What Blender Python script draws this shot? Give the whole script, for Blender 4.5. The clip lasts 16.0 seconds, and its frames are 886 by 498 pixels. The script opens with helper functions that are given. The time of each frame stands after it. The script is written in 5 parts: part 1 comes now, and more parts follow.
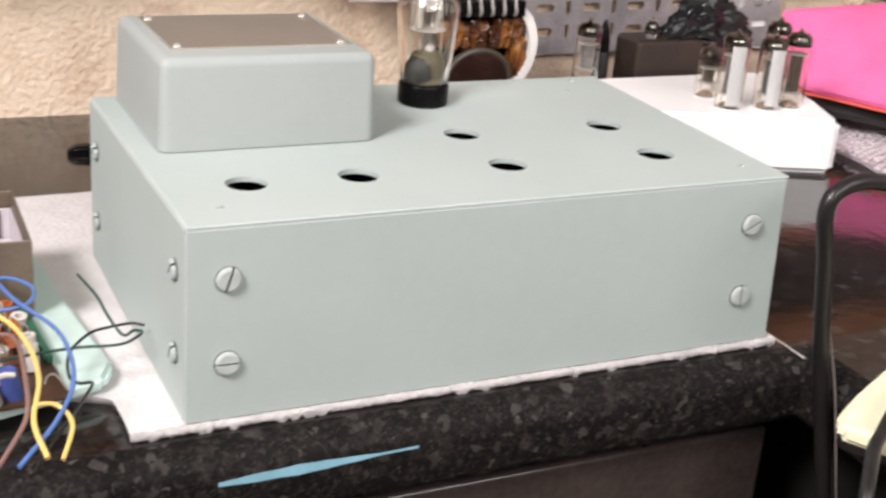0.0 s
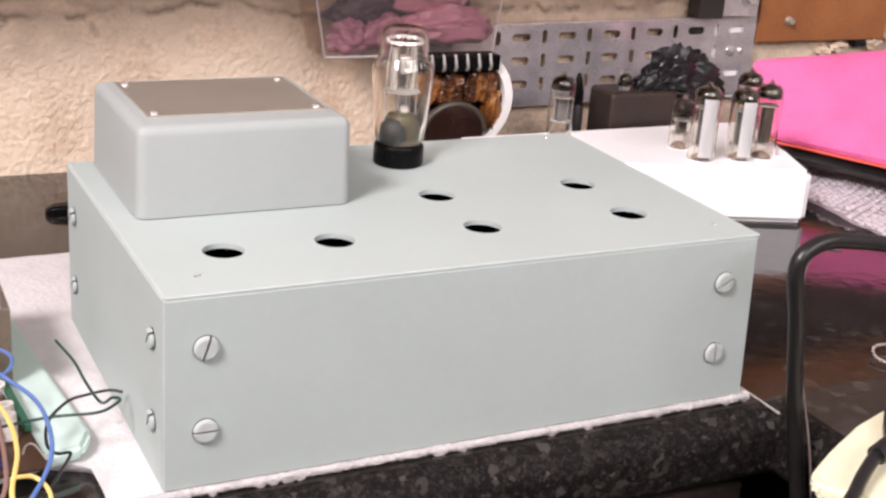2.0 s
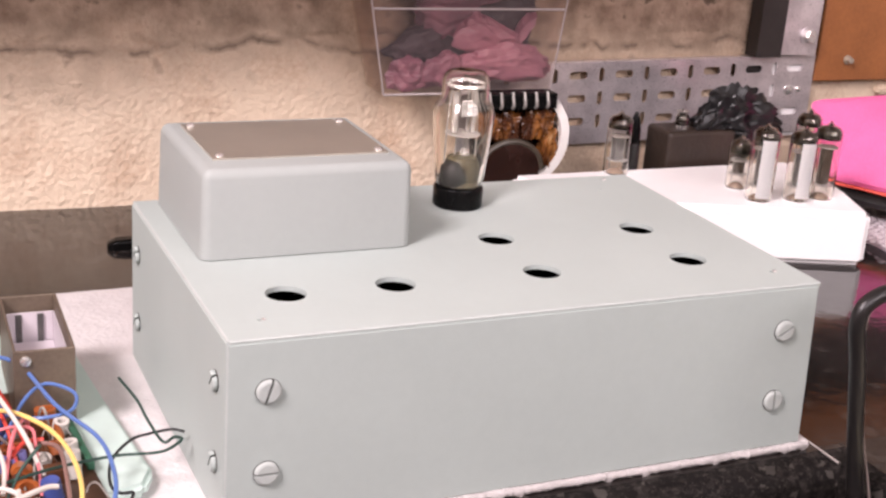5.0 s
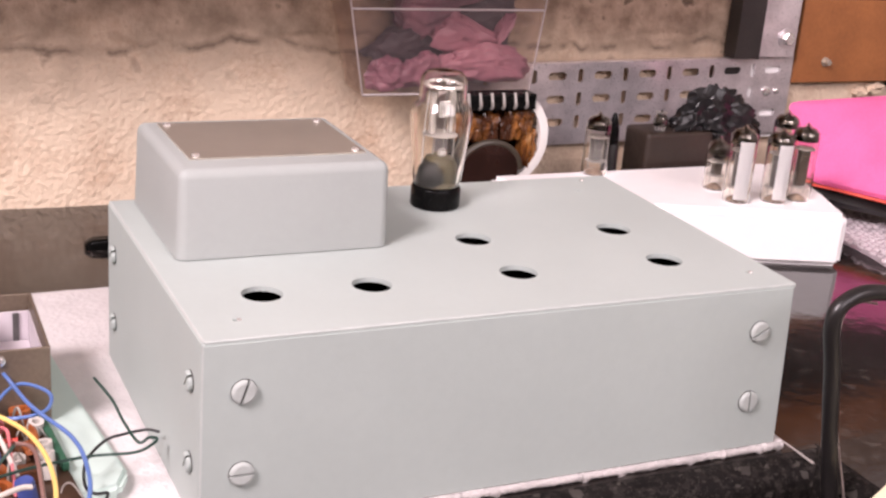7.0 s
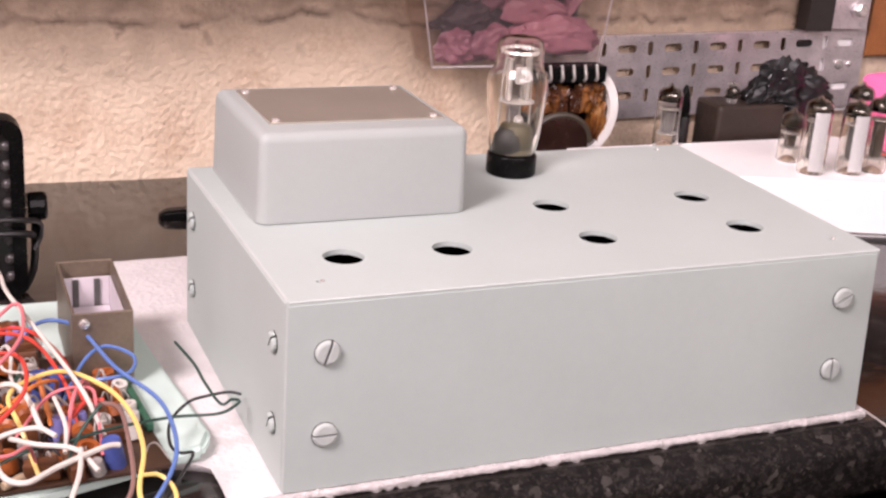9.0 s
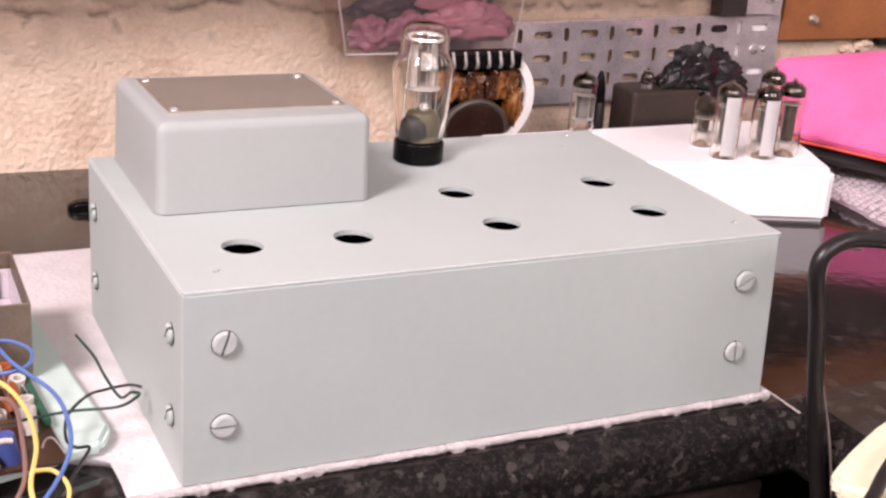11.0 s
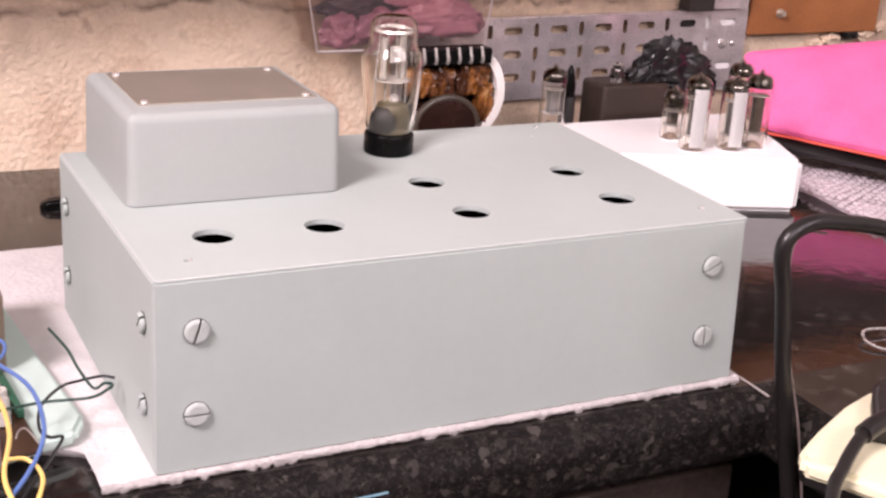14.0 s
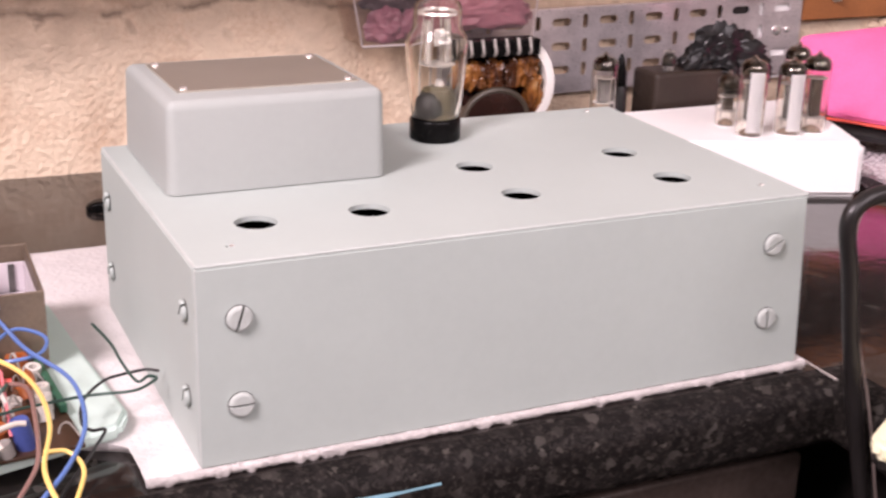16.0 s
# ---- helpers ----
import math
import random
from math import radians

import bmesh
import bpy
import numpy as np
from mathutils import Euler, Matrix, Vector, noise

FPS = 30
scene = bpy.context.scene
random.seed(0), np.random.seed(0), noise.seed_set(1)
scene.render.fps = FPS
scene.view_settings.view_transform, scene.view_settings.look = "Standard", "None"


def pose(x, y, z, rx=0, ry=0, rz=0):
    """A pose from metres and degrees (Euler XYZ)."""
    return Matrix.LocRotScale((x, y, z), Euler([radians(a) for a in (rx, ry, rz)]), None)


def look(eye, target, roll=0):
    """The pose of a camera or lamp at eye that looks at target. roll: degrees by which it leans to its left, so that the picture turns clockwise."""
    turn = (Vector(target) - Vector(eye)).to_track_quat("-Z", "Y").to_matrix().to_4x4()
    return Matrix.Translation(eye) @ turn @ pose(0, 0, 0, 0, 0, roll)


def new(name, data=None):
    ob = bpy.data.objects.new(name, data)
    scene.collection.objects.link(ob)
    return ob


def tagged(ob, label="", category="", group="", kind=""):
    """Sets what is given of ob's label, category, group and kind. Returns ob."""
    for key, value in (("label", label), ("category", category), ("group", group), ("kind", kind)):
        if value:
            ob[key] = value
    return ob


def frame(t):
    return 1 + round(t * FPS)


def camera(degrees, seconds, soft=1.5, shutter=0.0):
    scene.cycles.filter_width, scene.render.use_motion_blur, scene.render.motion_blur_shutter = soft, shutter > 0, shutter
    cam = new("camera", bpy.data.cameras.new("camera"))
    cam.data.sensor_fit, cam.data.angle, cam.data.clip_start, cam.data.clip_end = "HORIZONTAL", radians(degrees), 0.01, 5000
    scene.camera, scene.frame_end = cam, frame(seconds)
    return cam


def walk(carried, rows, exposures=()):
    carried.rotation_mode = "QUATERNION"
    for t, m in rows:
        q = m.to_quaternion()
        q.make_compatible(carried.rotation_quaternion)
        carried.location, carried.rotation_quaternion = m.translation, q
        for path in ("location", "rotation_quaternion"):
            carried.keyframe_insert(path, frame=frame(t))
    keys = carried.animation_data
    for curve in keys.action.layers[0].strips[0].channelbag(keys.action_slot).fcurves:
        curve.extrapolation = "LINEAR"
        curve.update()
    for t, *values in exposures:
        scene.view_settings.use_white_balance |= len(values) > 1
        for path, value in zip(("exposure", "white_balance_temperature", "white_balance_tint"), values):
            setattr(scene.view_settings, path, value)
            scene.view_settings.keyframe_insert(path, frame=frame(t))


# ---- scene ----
# One drawing unit of the plan is 11 mm: S turns it into metres.
S = 0.011

cam = camera(37.43, 16.0, soft=2.45, shutter=0.5)
PATH = [
    (0, (-12.385, -46.718, 27.534), (12.780, 3.047, 5.395), 4.78),
    (0.5, (-11.700, -46.602, 28.211), (14.889, 2.612, 6.506), 4.40),
    (1, (-12.143, -46.662, 28.720), (14.212, 3.086, 7.971), 4.32),
    (1.5, (-12.137, -46.928, 28.910), (14.333, 2.906, 8.517), 4.47),
    (2, (-12.330, -46.884, 28.864), (13.789, 3.094, 8.372), 4.39),
    (2.5, (-12.074, -47.002, 29.144), (13.870, 3.138, 8.823), 4.11),
    (3, (-12.928, -46.629, 29.136), (12.156, 4.199, 9.455), 4.43),
    (3.5, (-13.052, -46.586, 29.561), (10.881, 4.791, 9.872), 4.20),
    (6, (-12.734, -46.734, 29.830), (11.868, 4.406, 10.351), 4.48),
    (6.5, (-12.680, -46.784, 29.838), (12.132, 4.278, 10.421), 4.52),
    (7, (-12.700, -46.740, 29.862), (12.281, 4.196, 10.331), 4.81),
    (7.5, (-12.569, -46.913, 29.462), (12.474, 3.994, 9.934), 4.57),
    (8, (-13.575, -46.548, 28.674), (10.238, 4.821, 8.819), 4.26),
    (8.5, (-14.024, -46.241, 28.717), (8.439, 5.566, 8.432), 4.12),
    (9, (-13.814, -46.462, 28.746), (8.877, 5.243, 8.456), 4.06),
    (9.5, (-13.500, -46.510, 28.919), (9.648, 4.957, 8.540), 4.26),
    (10, (-12.329, -46.875, 28.858), (12.114, 3.949, 8.377), 3.94),
    (12.5, (-11.944, -47.024, 28.743), (13.741, 3.122, 8.112), 4.40),
    (13, (-11.625, -47.271, 28.845), (14.626, 2.624, 8.317), 4.41),
    (13.5, (-11.730, -47.564, 28.872), (14.776, 2.116, 8.152), 4.59),
    (14, (-12.124, -47.813, 28.210), (13.976, 2.249, 7.900), 3.87),
    (14.5, (-12.322, -48.124, 28.144), (12.991, 2.399, 7.976), 3.31),
    (15, (-12.014, -48.042, 28.177), (13.689, 2.167, 7.723), 3.16),
    (15.5, (-11.925, -48.085, 28.007), (13.622, 2.182, 7.501), 2.90),
    (16, (-11.173, -46.753, 26.203), (12.692, 4.625, 6.436), 1.62),
]
walk(cam, [(t, look([S * v for v in eye], [S * v for v in target], roll)) for t, eye, target, roll in PATH],
     exposures=[(0.0, 0.09, 6250, 11), (2.0, 0.10, 6250, 18), (3.5, 0.09, 6350, 19), (6.0, 0.09, 6500, 27), (16.0, 0.11, 6500, 29)])

# ---- light ----
world = bpy.data.worlds.new("world")
scene.world = world
world.use_nodes = True
world.node_tree.nodes["Background"].inputs[0].default_value = (0.9, 0.85, 0.8, 1)
world.node_tree.nodes["Background"].inputs[1].default_value = 0.05


def area_lamp(name, eye, target, size_x, size_y, power, colour):
    data = bpy.data.lights.new(name, "AREA")
    data.shape, data.size, data.size_y, data.energy, data.color = "RECTANGLE", size_x, size_y, power, colour
    ob = new(name, data)
    ob.matrix_world = look(eye, target)
    return ob


area_lamp("bench_lamp", (-1.10, -0.66, 1.38), (0.15, 0.12, 0.06), 0.50, 0.50, 54, (1.0, 0.93, 0.90))
# Fill added from the camera side to lift the front faces.
area_lamp("fill_lamp", (0.60, -1.55, 1.38), (0.38, -0.1, 0.05), 2.0, 1.1, 46, (1.0, 0.95, 0.92))


# ---- materials ----
def material(name, colour, rough=0.5, metal=0.0, vary=0.12, scale=20.0, bump=0.0, bump_scale=200.0, spec=0.5, second=None, contrast=(0.35, 0.65)):
    """Paint-like surface: colour drifts between two tones at two scales, fine relief, uneven gloss."""
    m = bpy.data.materials.new(name)
    m.use_nodes = True
    nt = m.node_tree
    n, l = nt.nodes, nt.links
    b = n["Principled BSDF"]
    b.inputs["Metallic"].default_value = metal
    b.inputs["Specular IOR Level"].default_value = spec
    tc = n.new("ShaderNodeTexCoord")
    big, small = n.new("ShaderNodeTexNoise"), n.new("ShaderNodeTexNoise")
    big.inputs["Scale"].default_value, big.inputs["Detail"].default_value = scale, 6
    small.inputs["Scale"].default_value, small.inputs["Detail"].default_value = scale * 14, 3
    for t in (big, small):
        l.new(tc.outputs["Object"], t.inputs["Vector"])
    mix = n.new("ShaderNodeMix")
    mix.data_type = "FLOAT"
    mix.inputs[0].default_value = 0.35
    l.new(big.outputs["Fac"], mix.inputs[2])
    l.new(small.outputs["Fac"], mix.inputs[3])
    ramp = n.new("ShaderNodeValToRGB")
    other = second or tuple(c * (1 - vary) for c in colour)
    ramp.color_ramp.elements[0].color, ramp.color_ramp.elements[1].color = (*other, 1), (*colour, 1)
    ramp.color_ramp.elements[0].position, ramp.color_ramp.elements[1].position = contrast
    l.new(mix.outputs[0], ramp.inputs[0])
    l.new(ramp.outputs[0], b.inputs["Base Color"])
    rr = n.new("ShaderNodeMapRange")
    rr.inputs["To Min"].default_value, rr.inputs["To Max"].default_value = max(rough - 0.08, 0.02), min(rough + 0.08, 1)
    l.new(small.outputs["Fac"], rr.inputs["Value"])
    l.new(rr.outputs[0], b.inputs["Roughness"])
    if bump:
        bt, bn = n.new("ShaderNodeTexNoise"), n.new("ShaderNodeBump")
        bt.inputs["Scale"].default_value, bt.inputs["Detail"].default_value = bump_scale, 4
        bn.inputs["Strength"].default_value, bn.inputs["Distance"].default_value = bump, 0.002
        l.new(tc.outputs["Object"], bt.inputs["Vector"])
        l.new(bt.outputs["Fac"], bn.inputs["Height"])
        l.new(bn.outputs[0], b.inputs["Normal"])
    return m


def clear(name, colour=(1, 1, 1), rough=0.0, ior=1.45):
    m = bpy.data.materials.new(name)
    m.use_nodes = True
    b = m.node_tree.nodes["Principled BSDF"]
    b.inputs["Base Color"].default_value = (*colour, 1)
    b.inputs["Roughness"].default_value, b.inputs["IOR"].default_value = rough, ior
    b.inputs["Transmission Weight"].default_value = 1
    return m


def granite(name, rough, spec, ground=(0.019, 0.0155, 0.0145), chips=(), fine=1.0):
    """Dark laminate with a stone print: near-black ground with ragged brown-grey chips of many sizes, glossy."""
    m = material(name, ground, rough=rough, vary=0.5, scale=30, spec=spec, bump=0.08, bump_scale=90)
    nt = m.node_tree
    n, l = nt.nodes, nt.links
    b = n["Principled BSDF"]
    tc = n.new("ShaderNodeTexCoord")
    base = b.inputs["Base Color"].links[0].from_socket
    jag = n.new("ShaderNodeTexNoise")
    jag.inputs["Scale"].default_value, jag.inputs["Detail"].default_value = 260, 3
    l.new(tc.outputs["Object"], jag.inputs["Vector"])
    push = n.new("ShaderNodeVectorMath")
    push.operation = "MULTIPLY_ADD"
    push.inputs[1].default_value = (0.006, 0.006, 0.006)
    l.new(jag.outputs["Color"], push.inputs[0])
    l.new(tc.outputs["Object"], push.inputs[2])
    for scale, lo, hi, colour in ((230, 0.66, 1.3, (0.027, 0.023, 0.021)), (420, 0.78, 1.2, (0.050, 0.043, 0.039)), (150, 0.88, 1.1, (0.092, 0.083, 0.074)), *chips):
        scale *= fine
        t, sep, r, mx = n.new("ShaderNodeTexVoronoi"), n.new("ShaderNodeSeparateColor"), n.new("ShaderNodeMapRange"), n.new("ShaderNodeMix")
        t.inputs["Scale"].default_value = scale
        l.new(push.outputs[0], t.inputs["Vector"])
        l.new(t.outputs["Color"], sep.inputs[0])
        r.inputs["From Min"].default_value, r.inputs["From Max"].default_value = lo, hi
        l.new(sep.outputs[0], r.inputs["Value"])
        mx.data_type = "RGBA"
        mx.inputs[7].default_value = (*colour, 1)
        l.new(r.outputs[0], mx.inputs[0])
        l.new(base, mx.inputs[6])
        base = mx.outputs[2]
    l.new(base, b.inputs["Base Color"])
    return m


GREY = material("grey_enamel", (0.425, 0.484, 0.460), rough=0.58, vary=0.06, scale=14, bump=0.035, bump_scale=420, spec=0.35)
# Chassis enamel darkened for the cover, in place of shade the lamps leave out.
COVER_GREY_SHADED = material("grey_enamel_cover_shaded", (0.350, 0.380, 0.365), rough=0.6, vary=0.06, scale=14, bump=0.035, bump_scale=420, spec=0.3)
# Worn enamel, lightened so that the chassis edges also carry a painted highlight.
GREY_WORN_LIGHT = material("grey_enamel_worn_light", (0.475, 0.518, 0.495), rough=0.5, vary=0.12, scale=60, bump=0.12, bump_scale=420)
STEEL = material("brushed_steel", (0.62, 0.575, 0.49), rough=0.36, metal=0.72, vary=0.12, scale=25)
BRIGHT = material("bright_steel", (0.82, 0.80, 0.77), rough=0.26, metal=0.75, vary=0.15, scale=60)
GALV = material("galvanised_steel", (0.88, 0.82, 0.84), rough=0.3, metal=0.7, vary=0.35, scale=45, bump=0.1)
BLACK = material("black_bakelite", (0.004, 0.004, 0.004), rough=0.25, vary=0.3, spec=0.12)
RUBBER = material("black_rubber", (0.012, 0.0105, 0.0105), rough=0.36, vary=0.3, scale=40, bump=0.1, spec=0.5)
DARK = material("dark_anode", (0.009, 0.0085, 0.008), rough=0.5, vary=0.4, scale=80, spec=0.25)
OLIVE = material("brown_grey_anode", (0.065, 0.054, 0.030), rough=0.4, vary=0.4, scale=80, spec=0.1)
SMOKE = material("grey_anode", (0.14, 0.135, 0.13), rough=0.4, metal=0.4, vary=0.4, scale=80)
BROWN_ANODE = material("dark_brown_anode", (0.055, 0.042, 0.032), rough=0.4, vary=0.4, scale=80, spec=0.3)
BROWN_STEM = material("brown_stem", (0.16, 0.11, 0.075), rough=0.3, vary=0.3, scale=60)
PALE = material("mica_and_nickel", (0.42, 0.40, 0.37), rough=0.35, metal=0.5, vary=0.2, scale=80)
GETTER = material("getter_mirror", (0.10, 0.09, 0.075), rough=0.06, metal=1.0, vary=0.5, scale=60)
FOAM = material("white_foam_sheet", (0.74, 0.715, 0.705), rough=0.9, vary=0.12, scale=60, bump=0.6, bump_scale=260)
# The same foam, darkened: the grey shading of the front lip as colour.
FOAM_EDGE = material("shaded_foam_edge", (0.56, 0.53, 0.515), rough=0.9, vary=0.35, scale=70, bump=0.6, bump_scale=260)
POLY = material("white_polystyrene", (0.90, 0.89, 0.88), rough=0.8, vary=0.03, scale=70, bump=0.1, bump_scale=350)
PAPER = material("white_label_paper", (0.94, 0.935, 0.92), rough=0.7, vary=0.05)
PLASTER = material("cream_plaster", (0.74, 0.60, 0.45), rough=0.85, scale=18, second=(0.55, 0.39, 0.27), contrast=(0.30, 0.52), bump=0.85, bump_scale=230)


def flaking(m):
    """Bare stone above a ragged line where the cream paint ends, with dark pits and a crack painted dark."""
    nt = m.node_tree
    n, l = nt.nodes, nt.links
    base = n["Principled BSDF"].inputs["Base Color"]
    cream = base.links[0].from_socket
    tc, sep, ragged, grain = n.new("ShaderNodeTexCoord"), n.new("ShaderNodeSeparateXYZ"), n.new("ShaderNodeTexNoise"), n.new("ShaderNodeTexNoise")
    l.new(tc.outputs["Object"], sep.inputs[0])
    for t, k in ((ragged, 9.0), (grain, 45.0)):
        t.inputs["Scale"].default_value, t.inputs["Detail"].default_value = k, 7
        l.new(tc.outputs["Object"], t.inputs["Vector"])
    add = n.new("ShaderNodeMath")
    add.operation = "MULTIPLY_ADD"
    add.inputs[1].default_value = 0.13
    l.new(ragged.outputs["Fac"], add.inputs[0])
    l.new(sep.outputs["Z"], add.inputs[2])
    line = n.new("ShaderNodeMapRange")
    line.inputs["From Min"].default_value, line.inputs["From Max"].default_value = 0.145, 0.225
    l.new(add.outputs[0], line.inputs["Value"])
    ramp = n.new("ShaderNodeValToRGB")
    ramp.color_ramp.elements[0].color, ramp.color_ramp.elements[1].color = (0.19, 0.125, 0.085, 1), (0.41, 0.295, 0.215, 1)
    ramp.color_ramp.elements[0].position, ramp.color_ramp.elements[1].position = 0.36, 0.6
    l.new(grain.outputs["Fac"], ramp.inputs[0])
    mix = n.new("ShaderNodeMix")
    mix.data_type = "RGBA"
    l.new(line.outputs[0], mix.inputs[0])
    l.new(cream, mix.inputs[6])
    l.new(ramp.outputs[0], mix.inputs[7])
    # dark pits in the stone
    pits, pit = n.new("ShaderNodeMapRange"), n.new("ShaderNodeMix")
    pit.data_type = "RGBA"
    pit.inputs[7].default_value = (0.11, 0.075, 0.05, 1)
    pits.inputs["From Min"].default_value, pits.inputs["From Max"].default_value = 0.60, 0.68
    l.new(grain.outputs["Fac"], pits.inputs["Value"])
    both = n.new("ShaderNodeMath")
    both.operation = "MULTIPLY"
    l.new(pits.outputs[0], both.inputs[0])
    l.new(line.outputs[0], both.inputs[1])
    l.new(both.outputs[0], pit.inputs[0])
    l.new(mix.outputs[2], pit.inputs[6])
    # shade painted into a broken crack that wanders along the wall
    flat, wander, gap, thin, broken, crack_mask, crack_shade = (n.new("ShaderNode" + k) for k in ("CombineXYZ", "TexNoise", "Math", "MapRange", "MapRange", "Math", "Mix"))
    l.new(sep.outputs["X"], flat.inputs[0])
    l.new(flat.outputs[0], wander.inputs["Vector"])
    wander.inputs["Scale"].default_value, wander.inputs["Detail"].default_value, wander.inputs["Roughness"].default_value = 9, 4, 0.55
    gap.operation = "MULTIPLY_ADD"
    gap.inputs[1].default_value = -0.06
    l.new(wander.outputs["Fac"], gap.inputs[0])
    fray = n.new("ShaderNodeMath")
    fray.operation = "MULTIPLY_ADD"
    fray.inputs[1].default_value = 0.011
    l.new(grain.outputs["Fac"], fray.inputs[0])
    l.new(sep.outputs["Z"], fray.inputs[2])
    l.new(fray.outputs[0], gap.inputs[2])
    drop, away = n.new("ShaderNodeMath"), n.new("ShaderNodeMath")
    drop.operation, away.operation = "SUBTRACT", "ABSOLUTE"
    drop.inputs[1].default_value = 0.099
    l.new(gap.outputs[0], drop.inputs[0])
    l.new(drop.outputs[0], away.inputs[0])
    thin.inputs["From Min"].default_value, thin.inputs["From Max"].default_value = 0.0002, 0.005
    thin.inputs["To Min"].default_value, thin.inputs["To Max"].default_value = 0.7, 0.0
    l.new(away.outputs[0], thin.inputs["Value"])
    broken.inputs["From Min"].default_value, broken.inputs["From Max"].default_value = 0.40, 0.54
    l.new(grain.outputs["Fac"], broken.inputs["Value"])
    crack_mask.operation, crack_shade.data_type = "MULTIPLY", "RGBA"
    l.new(thin.outputs[0], crack_mask.inputs[0])
    l.new(broken.outputs[0], crack_mask.inputs[1])
    l.new(crack_mask.outputs[0], crack_shade.inputs[0])
    l.new(pit.outputs[2], crack_shade.inputs[6])
    crack_shade.inputs[7].default_value = (0.075, 0.05, 0.035, 1)
    l.new(crack_shade.outputs[2], base)


flaking(PLASTER)
PAINT = material("room_paint", (0.46, 0.415, 0.38), rough=0.8, vary=0.1, scale=4)
PINK = material("pink_cloth", (0.93, 0.175, 0.42), rough=0.8, vary=0.2, scale=30, bump=0.5, bump_scale=500)
PLUM = material("pink_purple_cloth", (0.30, 0.13, 0.17), rough=0.7, scale=25, second=(0.11, 0.055, 0.08), bump=0.4)
YELLOW = material("pale_yellow_plastic", (0.97, 0.93, 0.66), rough=0.4, vary=0.1)
BROWN = material("brown_hardboard", (0.38, 0.14, 0.045), rough=0.45, vary=0.3, scale=20)
MINT = material("mint_foam_board", (0.60, 0.75, 0.69), rough=0.8, vary=0.08, scale=50)
AMBER = material("amber_tape", (0.46, 0.19, 0.045), rough=0.16, second=(0.13, 0.045, 0.015), scale=18, contrast=(0.36, 0.66), bump=0.2, bump_scale=30)
ramp = AMBER.node_tree.nodes.new("ShaderNodeValToRGB")
for at, colour in ((0.0, (0.014, 0.007, 0.004)), (0.46, (0.055, 0.018, 0.007)), (0.62, (0.24, 0.09, 0.02)), (0.80, (0.46, 0.28, 0.11))):
    stop = ramp.color_ramp.elements[0] if at == 0 else ramp.color_ramp.elements.new(at)
    stop.position, stop.color = at, (*colour, 1)
ramp.color_ramp.elements.remove(ramp.color_ramp.elements[-1])
streak, where, pull = (AMBER.node_tree.nodes.new("ShaderNode" + k) for k in ("TexNoise", "TexCoord", "Mapping"))
pull.inputs["Scale"].default_value, pull.inputs["Rotation"].default_value = (1.0, 1.0, 0.35), (0.0, 0.5, 0.0)
streak.inputs["Scale"].default_value, streak.inputs["Detail"].default_value = 75, 3
AMBER.node_tree.links.new(where.outputs["Object"], pull.inputs[0])
AMBER.node_tree.links.new(pull.outputs[0], streak.inputs["Vector"])
AMBER.node_tree.links.new(streak.outputs["Fac"], ramp.inputs[0])
AMBER.node_tree.links.new(ramp.outputs[0], AMBER.node_tree.nodes["Principled BSDF"].inputs["Base Color"])
WINDING = material("varnished_winding", (0.030, 0.012, 0.009), rough=0.16, vary=0.5, scale=60)
BLUE_TAPE = material("pale_blue_mark", (0.25, 0.48, 0.58), rough=0.6, vary=0.25, scale=60)
GRANITE = granite("granite_laminate", 0.08, 0.95)
# Rolled edge: darker ground, rougher, with extra fine chips.
GRANITE_EDGE = granite("granite_laminate_edge", 0.6, 0.1, (0.0095, 0.008, 0.0075), ((380, 0.76, 1.5, (0.028, 0.024, 0.021)), (700, 0.85, 1.1, (0.042, 0.037, 0.032)), (330, 0.965, 1.02, (0.10, 0.09, 0.078))), 1.2)
GLASS = clear("valve_glass", (0.985, 0.965, 0.92))


def thin_plastic(name, haze, tint=(0.97, 0.95, 0.96), sheen=0.12):
    """Thin clear plastic: mostly straight through, with a soft sheen and a little haze."""
    m = bpy.data.materials.new(name)
    m.use_nodes = True
    n, l = m.node_tree.nodes, m.node_tree.links
    b, see, mix = n["Principled BSDF"], n.new("ShaderNodeBsdfTransparent"), n.new("ShaderNodeMixShader")
    b.inputs["Base Color"].default_value, b.inputs["Roughness"].default_value = (0.80, 0.72, 0.75, 1), sheen
    see.inputs[0].default_value = (*tint, 1)
    mix.inputs[0].default_value = haze
    l.new(see.outputs[0], mix.inputs[1])
    l.new(b.outputs[0], mix.inputs[2])
    l.new(mix.outputs[0], n["Material Output"].inputs[0])
    return m


TUB = thin_plastic("clear_plastic", 0.03, (0.945, 0.92, 0.90))
# Dark tone that paints the shade in screw slots and round the heads.
SLOT_SHADE = material("dark_slot_shade", (0.06, 0.055, 0.05), rough=0.8, vary=0.4, scale=60)


# ---- builders ----
def thing(name, x, y, z, label, category, group="", kind="", turn=0):
    """An Empty at the base of a thing made of parts; x, y, z in drawing units."""
    ob = new(name)
    ob.empty_display_size = 0.01
    ob.matrix_world = pose(x * S, y * S, z * S, 0, 0, turn)
    return tagged(ob, label, category, group, kind)


